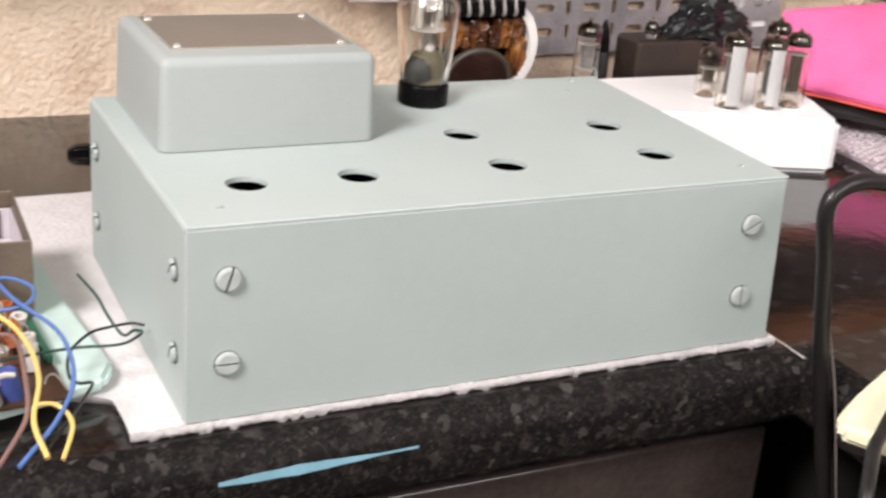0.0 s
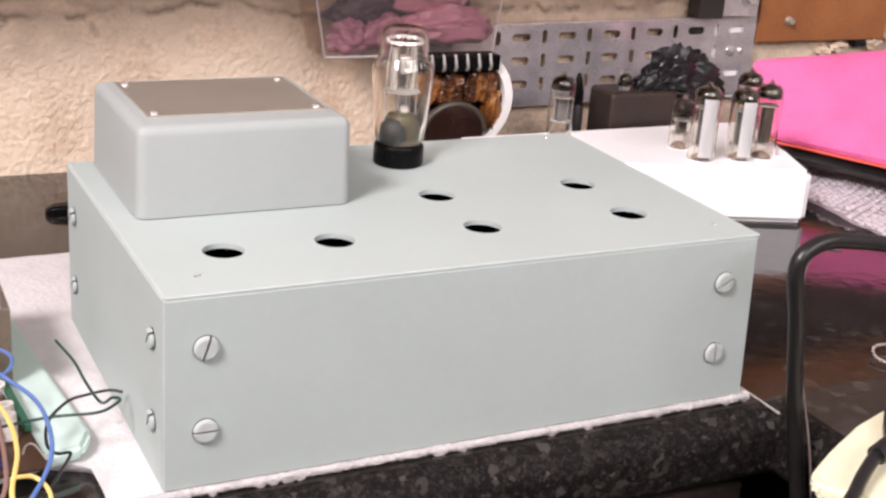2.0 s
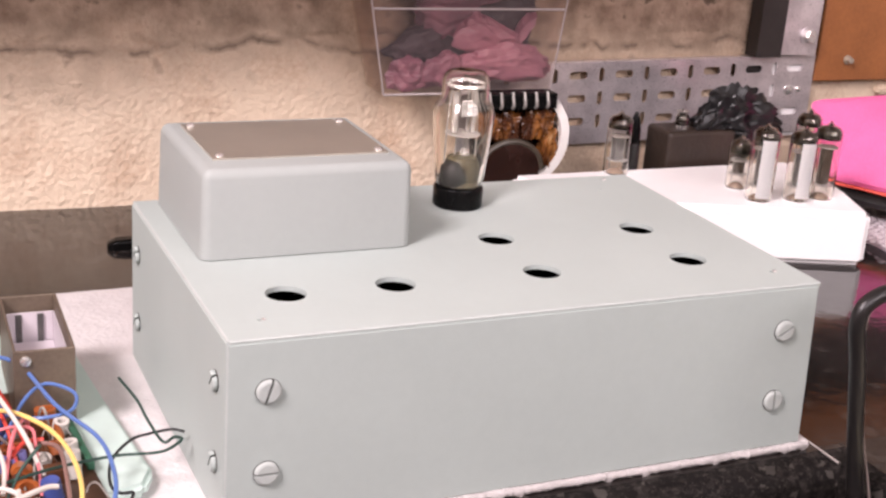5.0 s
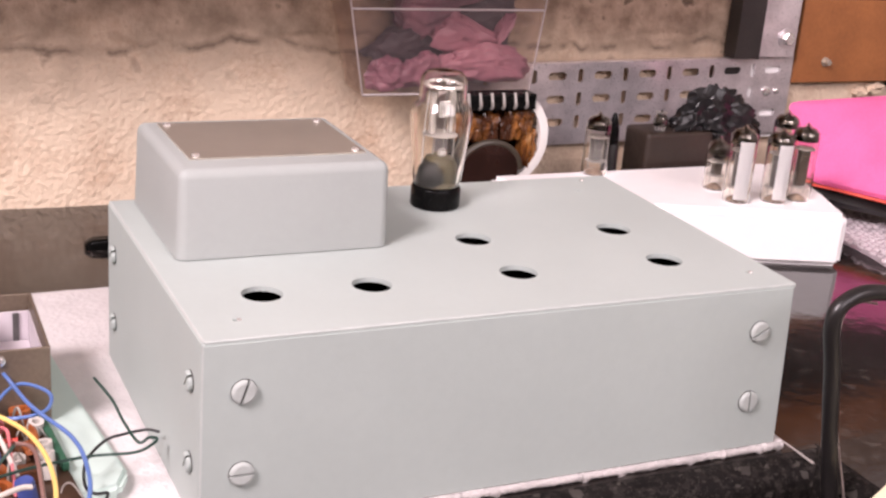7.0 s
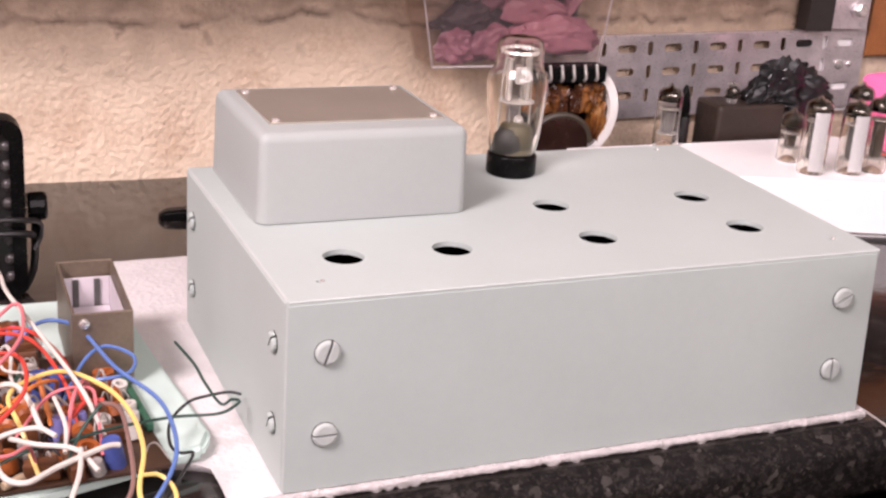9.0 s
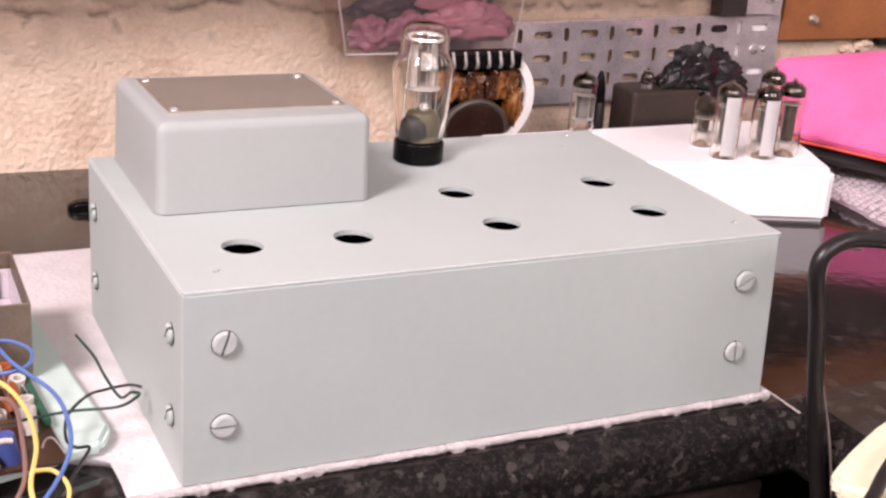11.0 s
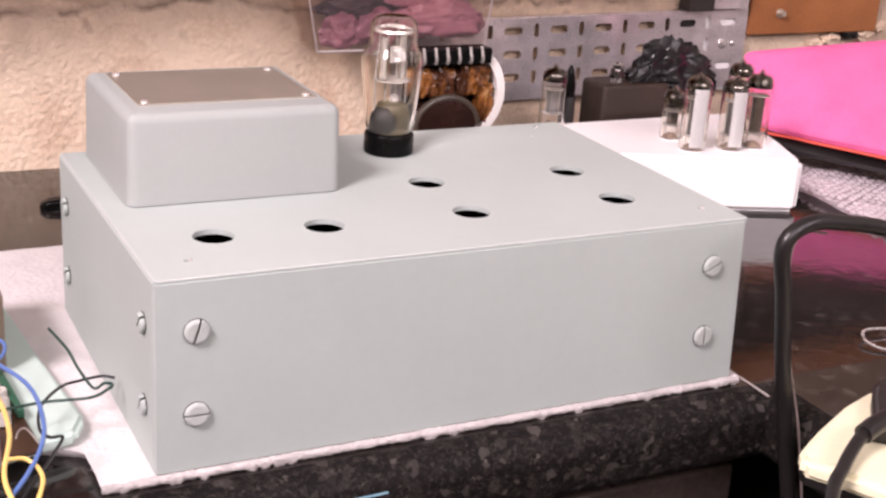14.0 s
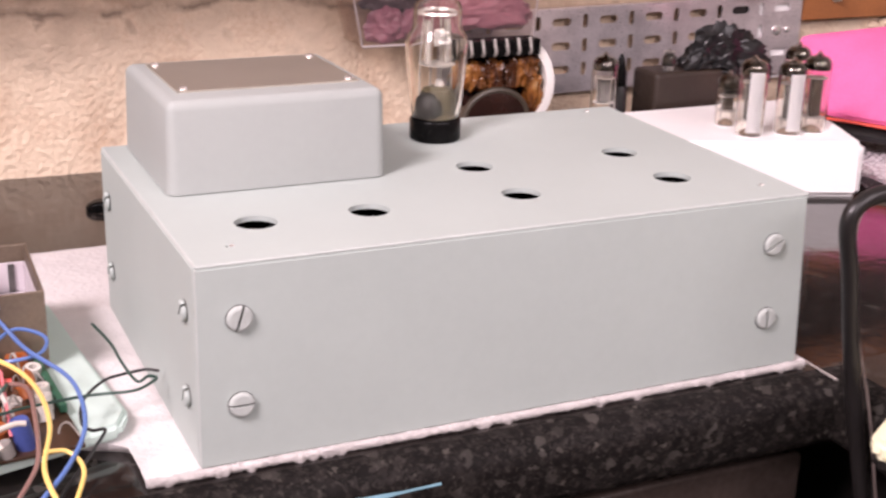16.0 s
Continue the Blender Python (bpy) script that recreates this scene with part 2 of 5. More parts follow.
def part(name, bm, mat, parent=None, label="", smooth=False, at=(0, 0, 0), turn=(0, 0, 0), recalc=True):
    """Link a bmesh, drawn in units about its parent's origin, as one mesh object."""
    me = bpy.data.meshes.new(name)
    bmesh.ops.scale(bm, vec=(S, S, S), verts=bm.verts)
    if recalc:
        bmesh.ops.recalc_face_normals(bm, faces=bm.faces)
    for f in bm.faces:
        f.smooth = smooth
    bm.to_mesh(me)
    bm.free()
    for one in mat if isinstance(mat, (list, tuple)) else [mat]:
        me.materials.append(one)
    if smooth:
        me.set_sharp_from_angle(angle=radians(38))
    ob = new(name, me)
    ob.matrix_basis = pose(at[0] * S, at[1] * S, at[2] * S, *turn)
    if parent is not None:
        ob.parent = parent
    return tagged(ob, label)


def box(x0, x1, y0, y1, z0, z1, bevel=0.0, segments=2, bm=None):
    bm = bm or bmesh.new()
    made = bmesh.ops.create_cube(bm, size=1)["verts"]
    bmesh.ops.scale(bm, vec=(x1 - x0, y1 - y0, z1 - z0), verts=made)
    bmesh.ops.translate(bm, vec=((x0 + x1) / 2, (y0 + y1) / 2, (z0 + z1) / 2), verts=made)
    if bevel:
        edges = list({e for v in made for e in v.link_edges})
        bmesh.ops.bevel(bm, geom=edges, offset=bevel, segments=segments, affect="EDGES", profile=0.5)
    return bm


def lathe(profile, steps=32, bm=None, closed=False):
    """Turn (radius, height) pairs about the z axis."""
    bm = bm or bmesh.new()
    rings = []
    for r, z in profile:
        rings.append([bm.verts.new((r * math.cos(a), r * math.sin(a), z)) for a in np.linspace(0, 2 * math.pi, steps, endpoint=False)] if r > 1e-5 else [bm.verts.new((0, 0, z))])
    pairs = list(zip(rings, rings[1:])) + ([(rings[-1], rings[0])] if closed else [])
    for a, b in pairs:
        for i in range(steps):
            j = (i + 1) % steps
            quad = [a[i % len(a)], a[j % len(a)], b[j % len(b)], b[i % len(b)]]
            quad = list(dict.fromkeys(quad))
            if len(quad) > 2:
                bm.faces.new(quad)
    return bm


def prism(outline, holes, z0, z1, bevel=0.0):
    """A plate with real openings: outline and holes are lists of (x, y)."""
    bm = bmesh.new()
    edges = []
    for loop in (outline, *holes):
        vs = [bm.verts.new((x, y, z0)) for x, y in loop]
        edges += [bm.edges.new((vs[i], vs[(i + 1) % len(vs)])) for i in range(len(vs))]
    bmesh.ops.triangle_fill(bm, use_beauty=True, use_dissolve=False, edges=edges)
    faces = list(bm.faces)
    up = bmesh.ops.extrude_face_region(bm, geom=faces)
    bmesh.ops.translate(bm, vec=(0, 0, z1 - z0), verts=[g for g in up["geom"] if isinstance(g, bmesh.types.BMVert)])
    return bm


def ring_of(cx, cy, r, steps=28):
    return [(cx + r * math.cos(a), cy + r * math.sin(a)) for a in np.linspace(0, 2 * math.pi, steps, endpoint=False)]


def slot_of(cx, cy, w, h, steps=5):
    """An oblong opening of width w and height h with round ends."""
    r = min(w, h) / 2
    pts = []
    for k in range(4):
        sx, sy = ((1, 1), (-1, 1), (-1, -1), (1, -1))[k]
        ox, oy = sx * (w / 2 - r), sy * (h / 2 - r)
        for a in np.linspace(k * math.pi / 2, (k + 1) * math.pi / 2, steps):
            pts.append((cx + ox + r * math.cos(a), cy + oy + r * math.sin(a)))
    out = [p for i, p in enumerate(pts) if math.dist(p, pts[i - 1]) > 1e-4]
    return out


def tube(points, radius, steps=8, smooth_steps=6, taper=None):
    """A round cable through the given points, eased by Catmull-Rom."""
    P = [Vector(p) for p in points]
    P = [2 * P[0] - P[1]] + P + [2 * P[-1] - P[-2]]
    line = []
    for i in range(1, len(P) - 2):
        for t in np.linspace(0, 1, smooth_steps, endpoint=False):
            a, b, c, d = P[i - 1:i + 3]
            line.append(0.5 * (2 * b + (c - a) * t + (2 * a - 5 * b + 4 * c - d) * t * t + (3 * b - a - 3 * c + d) * t ** 3))
    line.append(P[-2])
    bm = bmesh.new()
    rings, side = [], None
    for i, p in enumerate(line):
        way = (line[min(i + 1, len(line) - 1)] - line[max(i - 1, 0)]).normalized()
        side = way.orthogonal().normalized() if side is None else (side - way * side.dot(way)).normalized()
        up = way.cross(side)
        rings.append([bm.verts.new(p + radius * (math.cos(a) * side + math.sin(a) * up)) for a in np.linspace(0, 2 * math.pi, steps, endpoint=False)])
    for a, b in zip(rings, rings[1:]):
        for i in range(steps):
            bm.faces.new((a[i], a[(i + 1) % steps], b[(i + 1) % steps], b[i]))
    bm.faces.new(rings[0])
    bm.faces.new(rings[-1])
    return bm


def rounded_box(x0, x1, y0, y1, z0, z1, side, top, draft=0.0):
    """A cover with rounded upright edges and a rounded top edge, slightly narrower above."""
    bm = bmesh.new()
    cx, cy, hx, hy = (x0 + x1) / 2, (y0 + y1) / 2, (x1 - x0) / 2, (y1 - y0) / 2
    rows = [(0.0, z0)] + [(draft * (z1 - top - z0) / (z1 - z0) , z1 - top)]
    rows += [(draft + top * (1 - math.cos(a)), z1 - top + top * math.sin(a)) for a in np.linspace(0, math.pi / 2, 6)[1:]]
    rings = []
    for inset, z in rows:
        ring = []
        for k in range(4):
            sx, sy = ((1, 1), (-1, 1), (-1, -1), (1, -1))[k]
            for a in np.linspace(k * math.pi / 2, (k + 1) * math.pi / 2, 6):
                ring.append(bm.verts.new((cx + sx * (hx - side) + (side - min(inset, side * 0.9)) * math.cos(a) - sx * max(inset - side * 0.9, 0),
                                          cy + sy * (hy - side) + (side - min(inset, side * 0.9)) * math.sin(a) - sy * max(inset - side * 0.9, 0), z)))
        rings.append(ring)
    for a, b in zip(rings, rings[1:]):
        for i in range(len(a)):
            bm.faces.new((a[i], a[(i + 1) % len(a)], b[(i + 1) % len(a)], b[i]))
    bm.faces.new(rings[-1])
    bm.faces.new(rings[0])
    return bm


def crumple(centre, radii, seed, level=4, amp=0.45, pitch=1.1, square=1.0, slant=(1.0, 1.0, 1.0)):
    """Creased film or tape: one mass whose skin is broken into sharp ridges."""
    bm = bmesh.new()
    c = Vector(centre)
    for v in bmesh.ops.create_icosphere(bm, subdivisions=level, radius=1.0)["verts"]:
        p = v.co.copy()
        q = Vector((p.x * slant[0], p.y * slant[1], p.z * slant[2])) * pitch + Vector((seed, seed * 0.7, 0))
        d = 0.65 * abs(noise.noise(q)) + 0.35 * abs(noise.noise(q * 2.3)) + 0.18 * abs(noise.noise(q * 5.1))
        k = (1 + amp * (0.35 - 1.9 * d)) / max(abs(p.x), abs(p.y), abs(p.z)) ** (1 - square)
        v.co = c + Vector((p.x * radii[0], p.y * radii[1], p.z * radii[2])) * k
    return bm


CARCASS = material("dark_carcass", (0.02, 0.018, 0.017), rough=0.35, vary=0.4, scale=12)


# ---- room and worktops ----
TOP = -0.45   # worktop level below the chassis

def setting(name, bm, mat, label, smooth=False):
    return tagged(part(name, bm, mat, None, label, smooth), kind="structure")


def rough_wall(name, x0, x1, z0, z1, y, mat, label, step=0.16, lump=0.072):
    """A lumpy plastered wall face with a broken crack along it, and depth behind it."""
    nx, nz = int((x1 - x0) / step), int((z1 - z0) / step)
    bm = bmesh.new()
    rows = []
    for j in range(nz + 1):
        row = []
        for i in range(nx + 1):
            x, z = x0 + (x1 - x0) * i / nx, z0 + (z1 - z0) * j / nz
            p = Vector((x * 2.3 + 3.1, z * 2.7, 1.7))
            high = min(max((z - 7.5) / 5, 0), 1)
            n1, n2 = noise.noise(p), noise.noise(p * 2.1)
            d = lump * (1 - 0.55 * high) * (n1 + 0.7 * abs(n2)) + 0.35 * noise.noise(p * 0.05)
            d += 0.35 * high * noise.noise(Vector((x * 0.22, z * 0.5, 8.0)))
            crack = z - (11.6 + 0.012 * x + 0.7 * noise.noise(Vector((x * 0.13, 0.5, 4.0))) + 0.25 * noise.noise(Vector((x * 0.8, 0.5, 4.0))))
            depth = max(0.0, -0.02 + noise.noise(Vector((x * 0.16, 2.5, 4.0))) * 1.0)
            d -= depth * math.exp(-(crack / 0.32) ** 2)
            row.append(bm.verts.new((x, y - d - 0.2, z)))
        rows.append(row)
    for a, b in zip(rows, rows[1:]):
        for i in range(nx):
            bm.faces.new((a[i], a[i + 1], b[i + 1], b[i]))
    box(x0, x1, y + 0.6, y + 9, z0, z1, bm=bm)
    return setting(name, bm, mat, label, smooth=True)


WALL_Y = 46.9
rough_wall("wall_north", -24, 92, TOP, 19, WALL_Y, PLASTER, "lumpy cream plaster wall with a crack above the worktop")
setting("wall_north_top", box(-24, 92, WALL_Y, WALL_Y + 9, 19.02, 40), PLASTER, "cream plaster wall")
setting("wall_north_left", box(-134, -24.02, WALL_Y, WALL_Y + 9, TOP - 3, 40), PLASTER, "cream plaster wall")
# Added out of view: blocks the lamps so the upper wall falls dark.
setting("shade_shelf", box(-70, 44, WALL_Y - 15, WALL_Y - 0.9, 24.4, 25.9), BROWN, "unseen shelf added over the worktop to shade the upper wall")
# Two unseen boxes added to give the side worktop brown and dark reflections.
setting("reflected_board", box(66.3, 96, 45.4, 46.5, 24.0, 28.8, 0.1), BROWN, "unseen brown panel added for its reflection in the worktop")
setting("reflected_dark_strip", box(66.3, 96, 45.9, 46.5, 15.55, 23.95), CARCASS, "unseen dark strip added as unlit wall for the worktop reflection")
setting("wall_north_far", box(-140, 130, WALL_Y + 9.1, WALL_Y + 14, -85, 140), PAINT, "plain wall behind the bench")
setting("wall_west", box(-140, -135, -200, WALL_Y + 9, -85, 140), PAINT, "plain side wall")
setting("wall_east", box(125, 130, -200, WALL_Y + 9, -85, 140), PAINT, "plain side wall")
setting("wall_south", box(-140, 130, -205, -200, -85, 140), PAINT, "plain wall across the room")
setting("floor", box(-140, 130, -205, WALL_Y + 9, -90, -85), material("floor_boards", (0.03, 0.025, 0.02), rough=0.6, vary=0.4, scale=6), "dark floor under the bench")
setting("ceiling", box(-140, 130, -205, WALL_Y + 14, 140, 145), PAINT, "plain ceiling")


ROLL = 1.45   # radius of the rolled upper edge


def worktop(name, length, depth, thick, label):
    """A postformed worktop: front edge rolled over; x along its length, y back from the front."""
    prof = [(depth, 0)] + [(ROLL - ROLL * math.sin(a), -ROLL + ROLL * math.cos(a)) for a in np.linspace(0, math.pi / 2, 9)]
    prof += [(0.03, 0.55 - thick), (0.12, 0.25 - thick), (0.35, 0.06 - thick), (0.7, -thick), (depth, -thick)]
    bm = bmesh.new()
    ends = [[bm.verts.new((x, y, z)) for y, z in prof] for x in (0, length)]
    for i in range(len(prof)):
        j = (i + 1) % len(prof)
        bm.faces.new((ends[0][i], ends[0][j], ends[1][j], ends[1][i])).material_index = int(1 <= i <= 12)
    for e in ends:
        bm.faces.new(e)
    return part(name, bm, (GRANITE, GRANITE_EDGE), None, label, smooth=True)


FRONT = -1.9
w = worktop("worktop", 120, WALL_Y - FRONT - 0.02, 3.6, "dark granite-print laminate worktop with a rolled front edge")
w.matrix_basis = pose(-88.9 * S, FRONT * S, TOP * S)
tagged(w, kind="structure")
setting("worktop_side", box(31.24, 91.3, FRONT + 1.8, WALL_Y - 0.02, TOP - 3.6, TOP), GRANITE, "dark granite-print laminate side worktop at the corner")
w = worktop("worktop_side_front", 118, 60, 3.6, "dark granite-print laminate worktop coming forward at the corner")
w.matrix_basis = pose(31.3 * S, (FRONT + 1.79) * S, TOP * S, 0, 0, -90)
tagged(w, kind="structure")
w = worktop("worktop_corner", 2.2, 1.82, 3.6, "rolled laminate edge running into the corner joint")
w.matrix_basis = pose(31.11 * S, FRONT * S, (TOP - 0.01) * S)
tagged(w, kind="structure")
setting("joint_strip", box(31.14, 31.25, FRONT + 0.1, WALL_Y - 0.3, TOP - 0.05, TOP + 0.02, 0.01), material("pale_aluminium", (0.62, 0.58, 0.54), rough=0.4, metal=0.3, vary=0.2), "pale metal strip over the worktop joint")


def cabinet(name, x0, x1, y0, y1, label):
    return setting(name, box(x0, x1, y0, y1, -85, TOP - 3.62, 0.1), CARCASS, label)


cabinet("cabinet_under_side_worktop", 36, 91, -120, WALL_Y - 0.1, "dark cupboard carcass under the side worktop")

# ---- the chassis ----
H, L, D = 8.72, 30.0, 18.95


def slot_screw(parent, x, y, z, turn, roll, r=0.54, paint=None, tall=1.0):
    """A painted cheese-head screw: two half heads either side of a cut slot; its axis is the local z."""
    # Dark floor disc: slot shade and the shadow line round the head, as colour.
    bm = lathe([(0, 0), (r * 1.04, 0), (r * 1.04, 0.07), (0, 0.07)], 24)
    for f in bm.faces:
        f.material_index = 1
    half = 0.06
    for side in (1, -1):
        a0 = math.asin(half / r)
        rings = []
        for q, h in ((1.0, 0.06), (1.0, 0.15 * tall), (0.95, 0.20 * tall), (0.78, 0.24 * tall)):
            ring = []
            for a in np.linspace(-math.pi / 2 + a0, math.pi / 2 - a0, 13):
                ring.append(bm.verts.new((side * max(r * q * math.cos(a), half), r * q * math.sin(a), h)))
            rings.append(ring)
        for p, q in zip(rings, rings[1:]):
            for i in range(len(p)):
                j = (i + 1) % len(p)
                bm.faces.new((p[i], p[j], q[j], q[i]))
        bm.faces.new(rings[-1])
    ob = part("screw", bm, (paint or GREY_WORN_LIGHT, SLOT_SHADE), parent, at=(x, y, z), turn=turn)
    ob.matrix_basis = ob.matrix_basis @ pose(0, 0, 0, 0, 0, roll)
    return ob


def chassis():
    c = thing("amplifier_chassis", 0, 0, 0, "grey enamelled steel amplifier chassis with six empty valve holes", "chassis")
    holes = [ring_of(x, y, 0.93) for x, y in ((3.84, 4.57), (9.03, 4.57), (16.59, 4.57), (24.93, 4.57), (16.55, 9.5), (24.95, 9.5))]
    pins = [ring_of(x, y, 0.13, 10) for x, y in ((1.9, 1.97), (28.15, 1.95), (27.9, 18.2), (26.7, 16.3))]
    bm = prism([(0.12, 0.1), (L - 0.32, 0.1), (L - 0.05, D), (0.1, D)], holes + pins, H - 0.24, H)
    part("top_plate", bm, GREY, c)
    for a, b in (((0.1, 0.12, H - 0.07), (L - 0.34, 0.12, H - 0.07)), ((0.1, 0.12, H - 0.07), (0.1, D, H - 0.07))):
        part("folded_edge", tube([a, b], 0.075, 10, 2), GREY_WORN_LIGHT, c, "worn folded edge with a painted highlight", smooth=True)
    for x, y in ((1.9, 1.97), (28.15, 1.95), (27.9, 18.2)):
        part("rivet", lathe([(0, 0), (0.12, 0), (0.10, 0.05), (0, 0.07)], 8), BRIGHT, c, at=(x + 0.16, y, H), smooth=True)
    front = prism([(0, 0), (L, 0), (L - 0.45, H - 0.13), (0, H - 0.13)], [], 0, 0.22)
    bmesh.ops.bevel(front, geom=[e for e in front.edges if e.calc_face_angle(0) > 0.5], offset=0.06, segments=2, affect="EDGES")
    part("front_panel", front, GREY, c, at=(0, 0.2, 0), turn=(90, 0, 0))
    # Thin lighter tube: wear plus an edge highlight put into the colour.
    part("worn_highlight_corner", tube([(0.045, 0.045, 0.05), (0.045, 0.045, H - 0.14)], 0.06, 10, 2), GREY_WORN_LIGHT, c, "worn corner with a painted highlight", smooth=True)
    part("left_panel", box(-0.02, 0.2, 0.22, D, 0, H - 0.12, 0.06), GREY, c)
    part("back_panel", box(0.22, L - 0.1, D - 0.2, D + 0.02, 0, H - 0.02, 0.06), GREY, c)
    right = box(L - 0.25, L, 0.22, D - 0.2, 0, H - 0.03, 0.05)
    for v in right.verts:
        v.co.x -= 0.42 * (v.co.z / H) * (1 - v.co.y / D)
    part("right_panel", right, GREY, c)
    # Added black sheet that stands in for the darkness inside the holes.
    part("hole_shade_panel", box(0.3, L - 0.7, 0.4, D - 0.4, H - 1.5, H - 1.4), BLACK, c, "black panel added to keep the valve holes dark")
    part("base_plate", box(0.25, L - 0.5, 0.3, D - 0.3, 0.02, 0.12), BLACK, c)
    for x, z, roll in ((1.74, 6.4, -18), (1.74, 2.64, 90), (27.8, 6.4, -62), (27.8, 2.64, 2)):
        slot_screw(c, x, 0, z, (90, 0, 0), roll)
    for y, z, roll in ((1.6, 6.35, -38), (1.6, 2.6, -30), (17.3, 6.35, -48), (17.3, 2.6, -40)):
        slot_screw(c, 0.0, y, z, (90, 0, -90), roll, 0.45, GREY, 1.1)
    return c


chassis()


def transformer_cover():
    c = thing("transformer_cover", 0, 0, H, "grey enamelled transformer cover with a screwed steel top plate", "transformer cover")
    part("body", rounded_box(1.2, 11.75, 9.2, 18.7, 0.05, 4.32, 0.55, 0.45, 0.12), COVER_GREY_SHADED, c, smooth=True)
    part("gasket", box(1.55, 11.4, 9.5, 18.4, 0.0, 0.06), BLACK, c)
    part("top_plate", prism([(2.2, 11.05), (11.0, 11.05), (11.0, 17.7), (2.2, 17.7)], [], 4.30, 4.40), STEEL, c, "brushed steel plate")
    for x, y in ((2.6, 11.5), (10.6, 11.5), (2.6, 17.25), (10.6, 17.25)):
        part("screw", lathe([(0.22, 0), (0.2, 0.08), (0.0, 0.14)], 12), BRIGHT, c, at=(x, y, 4.40), smooth=True)
    return c


transformer_cover()


def glass_shell(profile, wall=0.07, steps=32):
    """Blown glass: an outer skin and an inner skin that faces the hollow."""
    bm = lathe(profile, steps)
    bmesh.ops.recalc_face_normals(bm, faces=bm.faces)
    if bm.faces[0].normal.dot(bm.faces[0].calc_center_median() - Vector((0, 0, profile[0][1] + 0.5))) < 0:
        bmesh.ops.reverse_faces(bm, faces=bm.faces)
    low, high = profile[0][1], profile[-1][1]
    copy = bmesh.ops.duplicate(bm, geom=list(bm.faces))["geom"]
    inner = [g for g in copy if isinstance(g, bmesh.types.BMFace)]
    for v in {v for f in inner for v in f.verts}:
        r = math.hypot(v.co.x, v.co.y)
        k = max(r - wall, 0.0) / r if r > 1e-6 else 1
        v.co = Vector((v.co.x * k, v.co.y * k, min(max(v.co.z, low + wall), high - wall)))
    bmesh.ops.reverse_faces(bm, faces=inner)
    return bm


def rectifier_valve():
    v = thing("rectifier_valve", 16.95, 15.25, H, "large shouldered glass rectifier valve with a black base in the chassis", "valve")
    part("base", lathe([(0, 0), (1.30, 0), (1.37, 0.08), (1.37, 1.02), (1.32, 1.13), (1.1, 1.18), (0, 1.18)], 36), BLACK, v, "black bakelite base", smooth=True)
    prof = [(0, 1.14), (1.22, 1.16), (1.34, 1.6), (1.44, 2.6), (1.55, 3.7), (1.66, 4.75), (1.67, 5.15), (1.56, 5.55), (1.36, 5.8), (1.28, 6.1), (1.28, 6.85), (1.19, 7.2), (0.93, 7.44), (0.46, 7.55), (0.0, 7.57)]
    g = part("bulb", glass_shell(prof, 0.08), GLASS, v, "clear glass bulb", smooth=True, recalc=False)
    g.visible_shadow = False
    part("stem", lathe([(0, 1.24), (1.1, 1.24), (1.0, 1.4), (0.5, 1.8), (0.4, 2.3), (0, 2.35)], 20), OLIVE, v, smooth=True)
    part("anode", lathe([(0, 1.35), (0.98, 1.36), (1.02, 1.6), (0.98, 2.35), (0.78, 2.7), (0.4, 2.84), (0, 2.88)], 24), OLIVE, v, "olive brown domed anode", smooth=True, at=(0.14, 0.1, 0))
    part("getter_cup", lathe([(0, 1.3), (0.84, 1.3), (0.86, 1.7), (0.78, 2.2), (0.5, 2.55), (0, 2.68)], 24), DARK, v, "dark getter cup", smooth=True, at=(-0.34, -0.12, 0))
    part("anode_cap", lathe([(0, 2.8), (0.26, 2.8), (0.24, 3.1), (0.14, 3.2), (0, 3.22)], 16), BRIGHT, v, smooth=True, at=(0.2, 0, 0))
    part("mica", lathe([(0, 4.02), (0.98, 4.02), (0.98, 4.05), (0, 4.05)], 24), PALE, v)
    for x in (-0.55, 0.55):
        part("plate", box(x - 0.11, x + 0.11, -0.2, 0.2, 4.08, 6.35, 0.04), PALE, v, "pale nickel plate")
    part("getter_strip", box(-0.32, 0.32, -0.35, -0.3, 5.0, 5.9, 0.02), BRIGHT, v, "bright getter strip")
    for x in (-0.9, -0.3, 0.3, 0.9):
        part("support_rod", tube([(x, 0.1, 1.9), (x, 0.1, 4.3), (x * 0.8, 0.1, 6.6)], 0.045, 6, 3), PALE, v)
    part("getter_ring", tube([(0.98 * math.cos(a), 0.98 * math.sin(a), 6.72) for a in np.linspace(0, 6.2, 16)], 0.10, 6, 3), BRIGHT, v, smooth=True)
    return v


rectifier_valve()

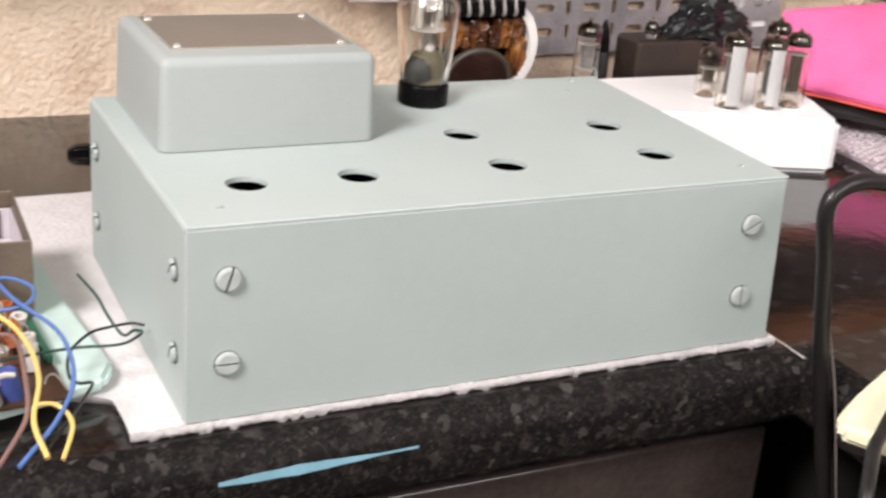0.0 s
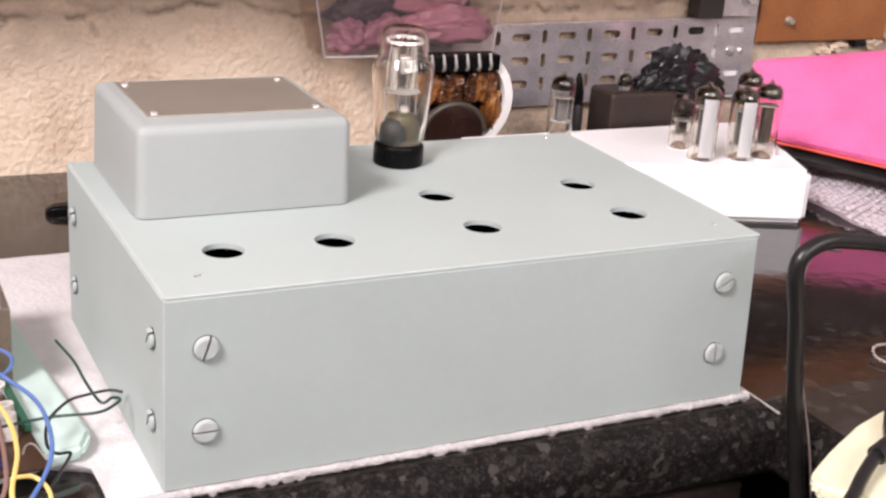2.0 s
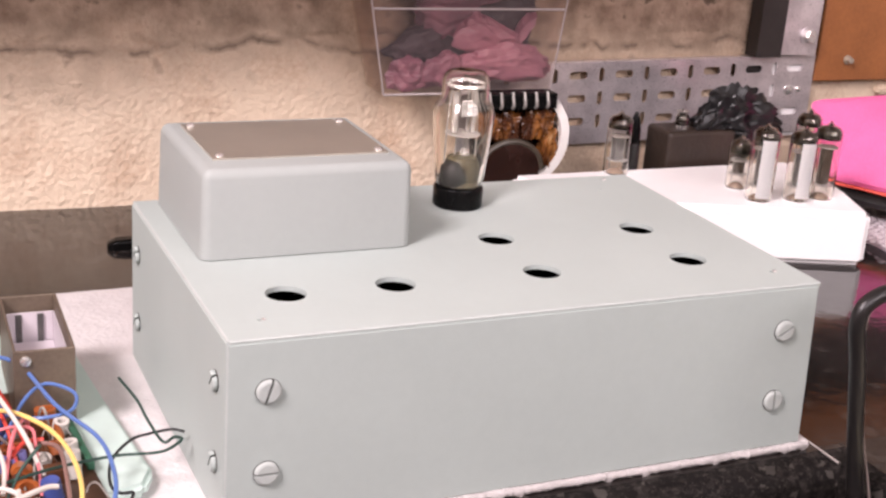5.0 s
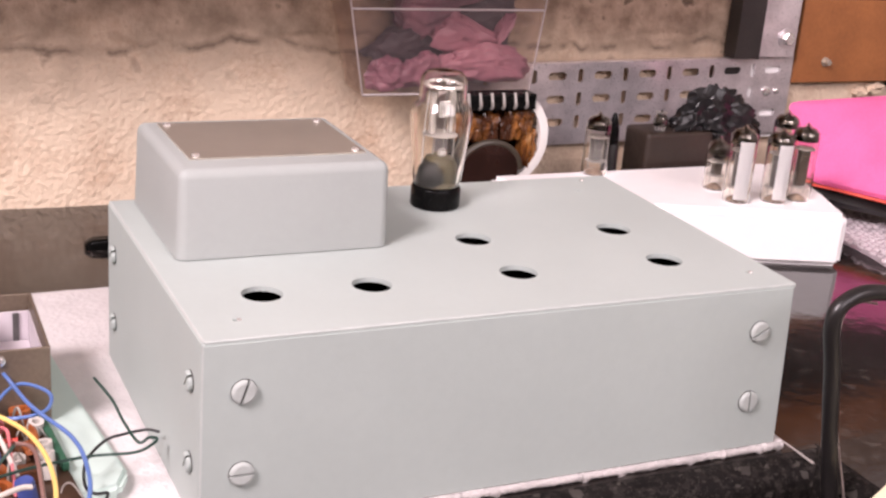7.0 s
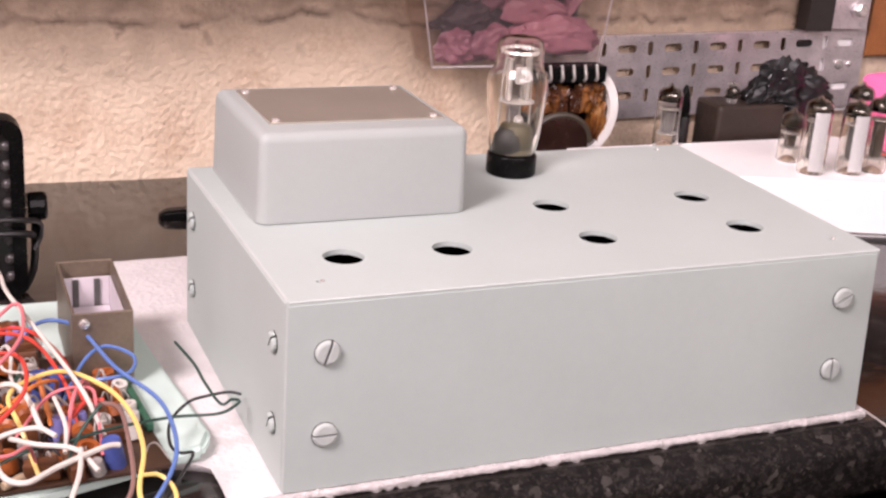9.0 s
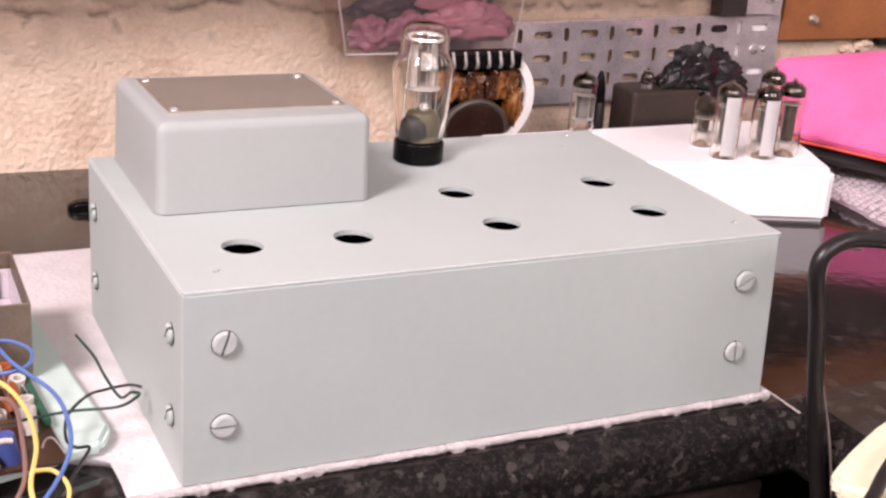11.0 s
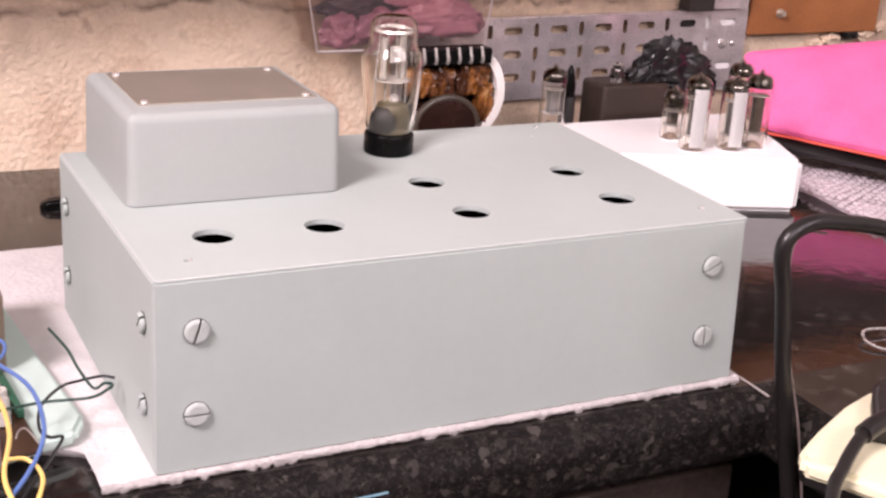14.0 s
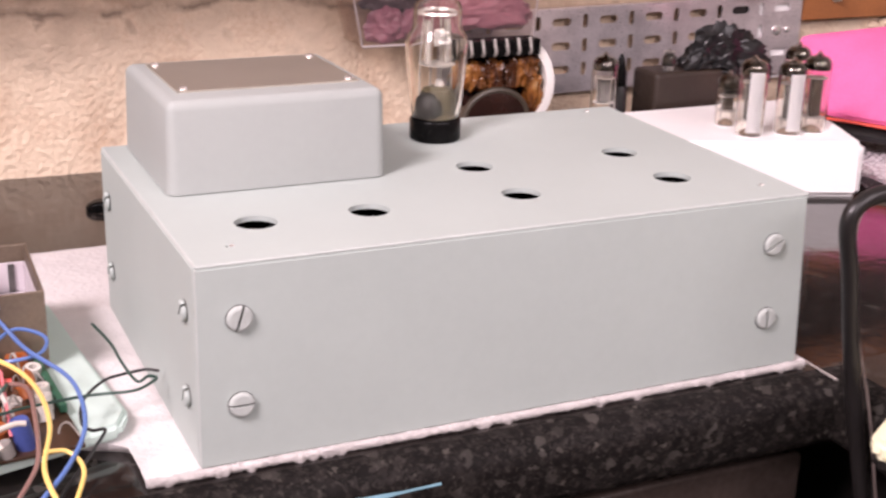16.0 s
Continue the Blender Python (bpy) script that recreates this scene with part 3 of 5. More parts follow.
# ---- foam under the chassis, polystyrene block ----
def foam_sheet():
    random.seed(4)
    nx, ny = 66, 58
    bm = bmesh.new()
    def level(x, y):
        return 0.06 * noise.noise(Vector((x * 0.9, y * 0.9, 2.0))) 
    grid = []
    for j in range(ny + 1):
        row = []
        for i in range(nx + 1):
            y = -0.05 + 29.0 * j / ny
            x = -2.3 + 32.9 * i / nx - 2.6 * (1 - i / nx) ** 8 * min(1.0, max(0.0, (y - 3.2) / 1.2))
            if j == 0:
                y += 0.06 * noise.noise(Vector((x * 1.3, 0, 5))) - 0.08 * max(0, noise.noise(Vector((x * 0.55, 3, 5))))
            if i == 0:
                x += 0.1 * noise.noise(Vector((0, y * 0.5, 7)))
            inside = 0 < x < L and 0 < y < D
            z = -0.03 if inside else -0.02 + level(x, y)
            row.append(bm.verts.new((x, y, min(z, -0.03) if inside else z)))
        grid.append(row)
    for j in range(ny):
        for i in range(nx):
            bm.faces.new((grid[j][i], grid[j][i + 1], grid[j + 1][i + 1], grid[j + 1][i]))
    for out, z in ((-0.03, -0.12), (-0.06, -0.28), (-0.12, TOP + 0.01)):
        rim = [e for e in bm.edges if e.is_boundary]
        down = bmesh.ops.extrude_edge_only(bm, edges=rim)
        for v in (g for g in down["geom"] if isinstance(g, bmesh.types.BMVert)):
            v.co.z = z
            away = Vector((v.co.x - 14, v.co.y - 14, 0))
            step = out if z > -0.2 else out - 0.1
            if abs(away.x) > abs(away.y) * 1.12:
                v.co.x += step * math.copysign(1, away.x)
            else:
                v.co.y += step * math.copysign(1, away.y)
    # Irregular front lip; its faces take the foam tone with shading painted in.
    rnd = random.Random(8)
    drips = [rnd.uniform(-2, 30.3) for k in range(17)]
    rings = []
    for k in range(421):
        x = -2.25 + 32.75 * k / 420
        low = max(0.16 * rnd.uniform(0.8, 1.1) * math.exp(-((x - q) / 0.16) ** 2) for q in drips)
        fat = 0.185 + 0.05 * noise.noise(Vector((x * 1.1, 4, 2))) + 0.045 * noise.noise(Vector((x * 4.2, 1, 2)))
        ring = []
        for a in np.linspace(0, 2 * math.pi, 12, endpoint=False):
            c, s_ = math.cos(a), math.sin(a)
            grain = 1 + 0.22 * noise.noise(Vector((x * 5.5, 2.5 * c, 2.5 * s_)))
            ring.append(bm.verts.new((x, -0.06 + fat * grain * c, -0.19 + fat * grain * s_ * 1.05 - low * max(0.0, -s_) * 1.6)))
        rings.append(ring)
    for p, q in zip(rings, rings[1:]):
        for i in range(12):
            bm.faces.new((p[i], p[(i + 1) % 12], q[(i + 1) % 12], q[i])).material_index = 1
    bm.faces.new(rings[0])
    bm.faces.new(rings[-1])
    return tagged(part("foam_sheet", bm, (FOAM, FOAM_EDGE), None, "thin white foam packing sheet under the grey chassis", smooth=True), category="foam sheet")


foam_sheet()


def polystyrene_block():
    bm = prism([(33.5, 29.6), (53.7, 22.3), (55.6, 27.2), (57.4, 33.0), (56.4, 36.2), (31.2, 36.4)], [], TOP + 0.01, 3.62)
    bmesh.ops.bevel(bm, geom=[e for e in bm.edges if e.calc_face_angle(0) > 0.5], offset=0.42, segments=5, affect="EDGES")
    return tagged(part("polystyrene_block", bm, POLY, None, "thick white polystyrene packing block with valves on it", smooth=True), category="packing block")


polystyrene_block()

# ---- on the block: small valves and clutter ----
def small_valve(x, y, z, height, radius, label, paper=0.0, dark=False, group="small valves on the block"):
    """A bare-pin valve: seven or nine pins, tall glass with a silvered dome and tip, electrodes inside."""
    v = thing("small_valve", x, y, z - 0.34, label, "valve", group)
    r, h = radius, height
    prof = [(0.0, 0.38), (r * 0.55, 0.36), (r * 0.92, 0.42), (r, 0.6), (r, h - 1.05), (r * 0.93, h - 0.72), (r * 0.66, h - 0.46), (r * 0.28, h - 0.34), (r * 0.14, h - 0.14), (0.0, h)]
    g = part("bulb", glass_shell(prof, 0.06, 26), GLASS, v, "clear glass bulb", smooth=True, recalc=False)
    g.visible_shadow = False
    cap = [(r - 0.08, h - 1.35), (r - 0.08, h - 1.06), (r * 0.93 - 0.08, h - 0.76), (r * 0.66 - 0.08, h - 0.53), (r * 0.28 - 0.08, h - 0.42), (0.07, h - 0.26), (0.0, h - 0.12)]
    part("getter_dome", lathe(cap, 26), GETTER, v, "silvered dome", smooth=True)
    part("anode", box(-0.42 * r, 0.42 * r, -0.28 * r, 0.28 * r, 1.5, h - 2.0, 0.05), BROWN_ANODE if dark else SMOKE, v)
    part("stem", lathe([(0, 0.48), (r * 0.7, 0.48), (r * 0.6, 0.62), (r * 0.25, 0.8), (0, 0.85)], 18), BROWN_STEM, v, "brown glass stem", smooth=True)
    for x in (-0.6 * r, 0.6 * r):
        part("support_rod", tube([(x, 0, 0.9), (x, 0, h - 1.7)], 0.04, 6, 2), PALE, v)
    for k in (1.45, h - 2.0):
        part("mica", lathe([(0, k), (r * 0.8, k), (r * 0.8, k + 0.04), (0, k + 0.05)], 18), PALE, v)
    for a in np.linspace(0.4, 5.9, 9):
        part("pin", lathe([(0, 0), (0.05, 0.0), (0.05, 0.5), (0, 0.5)], 6), BRIGHT, v, at=(0.6 * r * math.cos(a), 0.6 * r * math.sin(a), 0.01))
    if paper:
        bm = bmesh.new()
        arc = [-2.25 + paper + t for t in np.linspace(-0.5, 0.5, 9)]
        lo, hi = ([bm.verts.new(((r + 0.08) * math.cos(a), (r + 0.08) * math.sin(a), k)) for a in arc] for k in (0.75, h - 1.15))
        for i in range(8):
            bm.faces.new((lo[i], lo[i + 1], hi[i + 1], hi[i]))
        bmesh.ops.solidify(bm, geom=bm.faces, thickness=-0.02)
        part("paper_label", bm, PAPER, v, "blank white paper label", smooth=True)
    return v


BLOCK = 3.62
small_valve(39.7, 35.2, BLOCK, 5.3, 0.98, "small clear glass valve with a silvered dome on the block")
small_valve(47.2, 30.1, BLOCK, 4.5, 0.86, "short small glass valve with a silvered dome", dark=True)
small_valve(46.9, 27.0, BLOCK, 6.2, 1.0, "tall small glass valve with a white paper label", paper=0.32)
small_valve(49.9, 26.45, BLOCK, 6.0, 1.0, "tall small glass valve with a white paper label", paper=0.42)
small_valve(52.1, 26.45, BLOCK, 6.3, 0.98, "tall small glass valve with a dark anode", dark=True)
small_valve(54.25, 31.3, BLOCK, 6.0, 0.98, "tall small glass valve with a dark anode", dark=True)


def lumps(centres, seed, rough=0.35, level=3, pitch=1.7, fold=1):
    """Crumpled mass: overlapping spheres pushed about by sharp noise."""
    bm = bmesh.new()
    for k, (x, y, z, rx, ry, rz) in enumerate(centres):
        made = bmesh.ops.create_icosphere(bm, subdivisions=level, radius=1.0)["verts"]
        for v in made:
            p = v.co.copy()
            n = 1 + fold * rough * (abs(noise.noise(p * pitch + Vector((seed + k, 0, 0)))) * 1.6 - 0.35 + 0.5 * abs(noise.noise(p * pitch * 2.4 + Vector((0, seed + k, 0)))))
            v.co = Vector((x + p.x * rx * n, y + p.y * ry * n, z + p.z * rz * n))
    return bm


tagged(part("dark_wooden_box", box(45.2, 51.6, 36.6, 40.0, TOP + 0.01, 6.25, 0.35, 4), material("dark_brown_wood", (0.036, 0.022, 0.015), rough=0.5, vary=0.45, scale=25, bump=0.3), None, "dark brown wooden box behind the polystyrene block"), category="box")
FILM = material("black_plastic_film", (0.005, 0.005, 0.006), rough=0.34, vary=0.3, scale=40, bump=0.25, bump_scale=60)
bag = crumple((52.2, 37.8, 6.6), (4.3, 1.6, 2.9), 5.3, 5, 0.62, 1.15)
for v in bag.verts:
    v.co.z -= 0.16 * max(0.0, v.co.x - 52.5) + 0.45 * max(0.0, 50.2 - v.co.x)
    if v.co.x < 52.0:
        v.co.z = max(v.co.z, 6.0)
tagged(part("black_plastic_bag", bag, FILM, None, "crumpled shiny black plastic bag over the wooden box", smooth=True), category="bag")
small_valve(46.9, 37.6, 6.59, 1.75, 0.6, "very small glass valve on the dark box", group="small valves on the block")
mk = thing("marker_pen", 42.6, 37.6, TOP, "slim black marker standing behind the polystyrene block", "pen")
part("barrel", lathe([(0, 0), (0.55, 0), (0.58, 0.2), (0.58, 5.6), (0.5, 5.75), (0, 5.75)], 16), RUBBER, mk, smooth=True)
part("cap", lathe([(0, 5.7), (0.5, 5.7), (0.48, 6.8), (0.3, 7.7), (0.12, 8.2), (0, 8.25)], 16), BLACK, mk, smooth=True)

# ---- transformer in its white ring, behind the rectifier ----
def ring_transformer():
    t = thing("ring_transformer", 34.4, 41.6, TOP, "open transformer with amber taped windings in a white plastic ring", "transformer")
    bm = bmesh.new()
    big, thin, deep = 3.84, 0.34, 0.9
    a0, a1, n = radians(-80), radians(54), 32
    rings = []
    for k in range(n + 1):
        a = a0 + (a1 - a0) * k / n
        c, s_ = math.cos(a), math.sin(a)
        rings.append([bm.verts.new((q * c, d, 5.55 + q * 0.98 * s_)) for q, d in ((big - thin, -deep), (big + thin, -deep), (big + thin, deep), (big - thin, deep))])
    for a, b in zip(rings, rings[1:]):
        for i in range(4):
            bm.faces.new((a[i], a[(i + 1) % 4], b[(i + 1) % 4], b[i]))
    bm.faces.new(rings[0])
    bm.faces.new(rings[-1])
    bmesh.ops.bevel(bm, geom=[e for e in bm.edges if e.calc_face_angle(0) > 0.8], offset=0.1, segments=2, affect="EDGES")
    part("white_ring", bm, material("white_plastic", (0.88, 0.86, 0.82), rough=0.4, vary=0.06), t, "white plastic ring", smooth=True)
    part("back_disc", lathe([(0, 0), (3.5, 0), (3.5, 0.3), (0, 0.3)], 36), WINDING, t, at=(0, 0.85, 5.55), turn=(90, 0, 0))
    for k, (x, z, rx, rz, lean) in enumerate(((-2.6, 6.4, 1.1, 1.15, 1.0), (-1.0, 6.45, 1.1, 1.2, -1.0), (0.75, 6.5, 1.0, 1.2, 1.0), (2.05, 6.4, 0.85, 1.2, -1.0), (2.55, 4.6, 0.75, 1.7, 1.0), (1.9, 7.4, 1.0, 0.5, 1.0))):
        part("taped_coil", crumple((x, -0.3, z), (rx, 0.75, rz), 11.0 + 3.1 * k, 4, 0.55, 1.0, 0.6, (1.9, 1.0, 0.6)), AMBER, t, "amber tape round the coil")
    part("winding", lathe([(0, -1.7), (2.0, -1.7), (2.3, -1.5), (2.45, -1.2), (2.5, 1.2), (0, 1.2)], 36), WINDING, t, "dark varnished winding", smooth=True, at=(-0.9, 0, 2.9), turn=(90, 0, 0))
    part("clamp_band", tube([(-0.9 + 2.75 * math.cos(a), -1.0, 2.9 + 2.45 * math.sin(a)) for a in np.linspace(0.1, 3.0, 9)], 0.27, 8, 4), material("olive_clamp", (0.07, 0.056, 0.04), rough=0.4, vary=0.3), t, "olive grey clamp band", smooth=True)
    part("foot", box(-2.2, 2.0, -1.0, 0.9, 0.0, 1.5, 0.1), DARK, t)
    strip = part("terminal_strip", box(-3.7, 2.6, -1.3, 0.4, 7.95, 9.2, 0.1), BLACK, t, "black terminal strip")
    for k in range(6):
        part("terminal_pin", tube([(-3.3 + k * 1.0, -1.3, 8.1), (-3.3 + k * 1.0, -1.5, 8.4), (-3.3 + k * 1.0, -1.15, 9.3)], 0.13, 8, 3), PALE, strip, "tinned pin", smooth=True)
    return t


ring_transformer()

# ---- clear tub on the wall, with cloth in it ----
def wall_tub():
    t = thing("storage_tub", 30.0, 44.4, 8.35, "clear plastic storage tub holding crumpled pink and purple cloth", "tub")
    def shell(x0, x1, d0, z0, z1, flare, wall=0.12):
        bm = bmesh.new()
        loops = []
        for inset in (0, wall):
            for z in (z0 + inset, z1):
                f = flare * (z - z0) / (z1 - z0)
                loops.append([bm.verts.new(p) for p in ((x0 - f + inset, -d0 - f * 0.5 + inset, z), (x1 + f * 0.2 - inset, -d0 - f * 0.5 + inset, z), (x1 + f * 0.2 - inset, d0 - inset, z), (x0 - f + inset, d0 - inset, z))])
        ob, ot, ib, it = loops
        for i in range(4):
            j = (i + 1) % 4
            bm.faces.new((ob[i], ob[j], ot[j], ot[i]))
            bm.faces.new((ib[i], ib[j], it[j], it[i]))
            bm.faces.new((ot[i], ot[j], it[j], it[i]))
        bm.faces.new(ob)
        bm.faces.new(ib)
        bmesh.ops.bevel(bm, geom=[e for e in bm.edges if e.calc_face_angle(0) > 0.8], offset=0.05, segments=2, affect="EDGES")
        return bm
    frosted = material("frosted_plastic", (0.40, 0.345, 0.335), rough=0.3, vary=0.1)
    part("tub_shell", shell(-6.7, 7.4, 1.9, 0, 8.6, 2.0), TUB, t, "clear plastic shell", smooth=True)
    part("foot_rim", tube([(-6.7, -1.92, 0.06), (0, -1.95, 0.05), (7.4, -1.92, 0.06)], 0.10, 8, 3), frosted, t)
    for x, f in ((-6.7, -2.0), (7.4, 0.4)):
        part("corner_edge", tube([(x, -1.92, 0.06), (x + f * 0.5, -2.42, 4.3), (x + f, -2.92, 8.6)], 0.07, 8, 3), frosted, t, smooth=True)
    part("upper_rim", box(-8.25, 7.65, -2.78, -2.68, 6.55, 6.72, 0.04), frosted, t)
    return t


wall_tub()
SATIN = material("dusty_pink_satin", (0.40, 0.165, 0.215), rough=0.42, scale=14, second=(0.22, 0.085, 0.125), bump=0.2, bump_scale=90)
DARK_CLOTH = material("dark_purple_cloth", (0.055, 0.035, 0.045), rough=0.6, vary=0.4, scale=20, bump=0.3)


def cloth(x, y, z, rx, ry, rz, mat, seed, taper=0.0, lean=0.0):
    """A loosely folded piece of cloth: soft rounded folds, narrower above by taper, leaning by lean."""
    bm = crumple((0, 0, 0), (1.15, 1.1, 1.15), seed, 5, 0.5, 0.62, 0.7, (1.0, 1.0, 1.2))
    for v in bm.verts:
        k = 1 - taper * v.co.z
        v.co = Vector((x + rx * k * v.co.x + lean * v.co.z, y + ry * v.co.y, z + rz * v.co.z))
    label = "folded dusty pink satin cloth in the clear tub" if mat is SATIN else "dark purple cloth in the clear tub"
    tagged(part("cloth", bm, mat, None, label, smooth=True), category="cloth", group="cloths in the tub")


for k, row in enumerate(((25.6, 43.9, 9.65, 1.35, 0.9, 1.15, SATIN, 0.1), (28.5, 43.9, 10.0, 1.7, 0.9, 1.35, SATIN, 0.25), (26.7, 44.9, 11.7, 1.9, 1.0, 1.4, DARK_CLOTH, 0.3, 0.6),
                         (29.2, 45.0, 14.3, 2.2, 1.0, 2.0, PLUM, 0.1), (31.7, 44.1, 12.9, 2.2, 0.8, 1.35, SATIN, 0.6, -0.5), (33.9, 45.2, 13.4, 2.9, 0.8, 2.4, DARK_CLOTH, 0.0),
                         (35.5, 44.3, 13.2, 0.55, 0.7, 1.25, SATIN, 0.0, 0.55), (33.7, 43.8, 10.55, 3.2, 0.95, 1.35, SATIN, 0.2), (30.2, 45.3, 10.9, 4.0, 0.7, 1.9, DARK_CLOTH, 0.1), (30.4, 44.3, 15.7, 3.8, 0.9, 0.7, PLUM, 0.0))):
    cloth(*row[:7], 21.0 + 1.7 * k, *row[7:])

# ---- perforated tray, posts and board on the wall ----
def cable_tray():
    t = thing("cable_tray", 0, 0, 0, "galvanised perforated cable tray fixed along the wall", "cable tray")
    x0, x1, z0, z1 = 31.0, 66.3, 3.0, 9.75
    t.matrix_world = pose(0, 0, -0.55 * S, 0, -0.9, 0)
    holes = []
    for k in range(8):
        x = 33.2 + 4.42 * k
        for z in (8.75, 6.78, 4.82):
            if not (k == 7 and z == 6.78):
                holes.append(slot_of(x, z, 1.75, 0.66))
            if k < 7:
                holes.append(slot_of(x + 2.21, z, 0.5, 1.15))
    plate = prism([(x0, z0), (x1, z0), (x1, z1), (x0, z1)], holes, 0, 0.14)
    part("perforated_plate", plate, GALV, t, at=(0, 45.95, 0), turn=(90, 0, 0))
    part("top_flange", box(x0, x1, 45.81, 46.55, z1 - 0.02, z1 + 0.12, 0.03), GALV, t)
    part("bottom_flange", box(x0, x1, 45.81, 46.55, z0 - 0.12, z0 + 0.02, 0.03), GALV, t)
    for x, z in ((63.7, 6.78), (64.8, 6.78)):
        part("screw", lathe([(0.45 if x < 64 else 0.28, 0), (0.42 if x < 64 else 0.25, 0.15), (0.0, 0.3)], 16), BRIGHT, t, at=(x, 45.8, z), turn=(90, 0, 0), smooth=True)
    return t


cable_tray()


def hexagon_bolt(parent, x, y, z, r, metal=None):
    b = part("bolt", lathe([(r * 1.35, 0), (r * 1.35, 0.12), (0, 0.12)], 20), metal or GALV, parent, "zinc washer", at=(x, y, z), turn=(90, 0, 0))
    part("bolt_head", lathe([(r, 0.12), (r, 0.55), (r * 0.85, 0.66), (0, 0.66)], 6), metal or BRIGHT, b, "hexagon head")


tagged(part("white_batten", box(61.4, 66.2, 46.1, 46.45, 2.9, 9.9, 0.05), POLY, None, "white painted batten behind the perforated tray"), category="batten")
tagged(part("dark_batten", box(58.5, 61.3, 46.1, 46.45, 6.2, 9.9, 0.05), CARCASS, None, "dark batten behind the perforated tray"), category="batten")
post = thing("steel_upright", 0, 0, 0, "grey steel angle upright bolted to the wall", "upright")
# Shade on this side is painted as near-black steel; the flange stays GALV.
part("dark_side", box(58.9, 61.5, 44.9, 46.5, 10.35, 34), material("dark_shaded_steel", (0.035, 0.028, 0.026), rough=0.5, vary=0.5, scale=20), post, "dark shaded side of the upright")
part("front_flange", box(61.6, 65.4, 45.0, 45.25, 10.5, 34, 0.04), GALV, post)
hexagon_bolt(post, 64.2, 45.0, 12.2, 0.62)
board = thing("brown_board", 0, 0, 0, "brown hardboard panel bolted to the wall", "board")
part("panel", box(66.3, 81.8, 45.7, 46.5, 7.95, 15.5, 0.12), BROWN, board)
hexagon_bolt(board, 69.7, 45.7, 9.9, 0.31, STEEL)
for x, z, r in ((75.0, 6.9, 0.8), (76.6, 7.2, 0.9), (81.0, 7.6, 1.0), (82.6, 8.3, 0.9)):
    tagged(part("plaster_lump", lumps([(x, 46.3, z, r, 0.5, r * 0.55)], x, 0.6), PLASTER, None, "broken lump of cream plaster on the wall", smooth=True), category="plaster", group="broken plaster")

tagged(part("black_plug", crumple((79.3, 46.3, 7.7), (1.2, 0.5, 0.7), 4.0, 3, 0.4, 1.0), RUBBER, None, "black rubber plug end in the broken plaster", smooth=True), category="plug")

# ---- pink case, black case and bubble wrap ----
def pillow(corners, thick, puff, n=26, turn=0.09):
    """A padded slab over four corners, thick in the middle and rounded at its rim."""
    A, B, C, E = (Vector(c) for c in corners)
    normal = (B - A).cross(E - A).normalized()
    bm = bmesh.new()
    sheets = []
    for sign in (1, -1):
        g = []
        for j in range(n + 1):
            row = []
            for i in range(n + 1):
                u, v = i / n, j / n
                cu, cv = min(max(u, turn), 1 - turn), min(max(v, turn), 1 - turn)
                out = math.hypot(u - cu, v - cv)
                if out > turn:
                    u, v = cu + (u - cu) * turn / out, cv + (v - cv) * turn / out
                p = A.lerp(B, u).lerp(E.lerp(C, u), v)
                rim = min(u, 1 - u, v, 1 - v)
                k = min(1.0, rim / 0.12)
                lift = thick * (math.sqrt(max(0.0, 1 - (1 - k) ** 2)) if k < 1 else 1.0) + puff * math.sin(math.pi * u) * math.sin(math.pi * v) + (0.14 * noise.noise(p * 0.35) + 0.10 * noise.noise(p * 0.9) + 0.05 * noise.noise(p * 2.3)) * k
                row.append(bm.verts.new(p + sign * normal * lift * 0.5))
            g.append(row)
        sheets.append(g)
        for j in range(n):
            for i in range(n):
                q = (g[j][i], g[j][i + 1], g[j + 1][i + 1], g[j + 1][i])
                bm.faces.new(q if sign > 0 else q[::-1])
    bmesh.ops.remove_doubles(bm, verts=bm.verts, dist=1e-4)
    return bm


pk = thing("pink_padded_case", 0, 0, 0, "bright pink padded cloth case with orange piping", "case")
PINK_C = ((58.4, 33.2, 2.9), (66.9, 16.5, 2.9), (75.7, 31.4, 10.55), (58.8, 37.0, 8.45))
part("cover", pillow(PINK_C, 1.1, 0.8), PINK, pk, "bright pink cloth cover", smooth=True)
part("piping", tube([(58.6, 35.6, 6.0), (58.5, 34.2, 4.2), (58.5, 33.0, 2.85), (59.9, 30.2, 2.75), (63.2, 23.7, 2.75), (66.9, 16.5, 2.75)], 0.13, 8, 6), material("orange_piping", (0.85, 0.12, 0.08), rough=0.6, vary=0.15), pk, "orange piping", smooth=True)
tagged(part("black_flat_case", pillow(((58.4, 33.0, 1.85), (66.8, 16.6, 1.85), (86, 32, 2.3), (61.0, 39.5, 2.3)), 1.3, 0.1), RUBBER, None, "flat black case under the pink padded case", smooth=True), category="case")


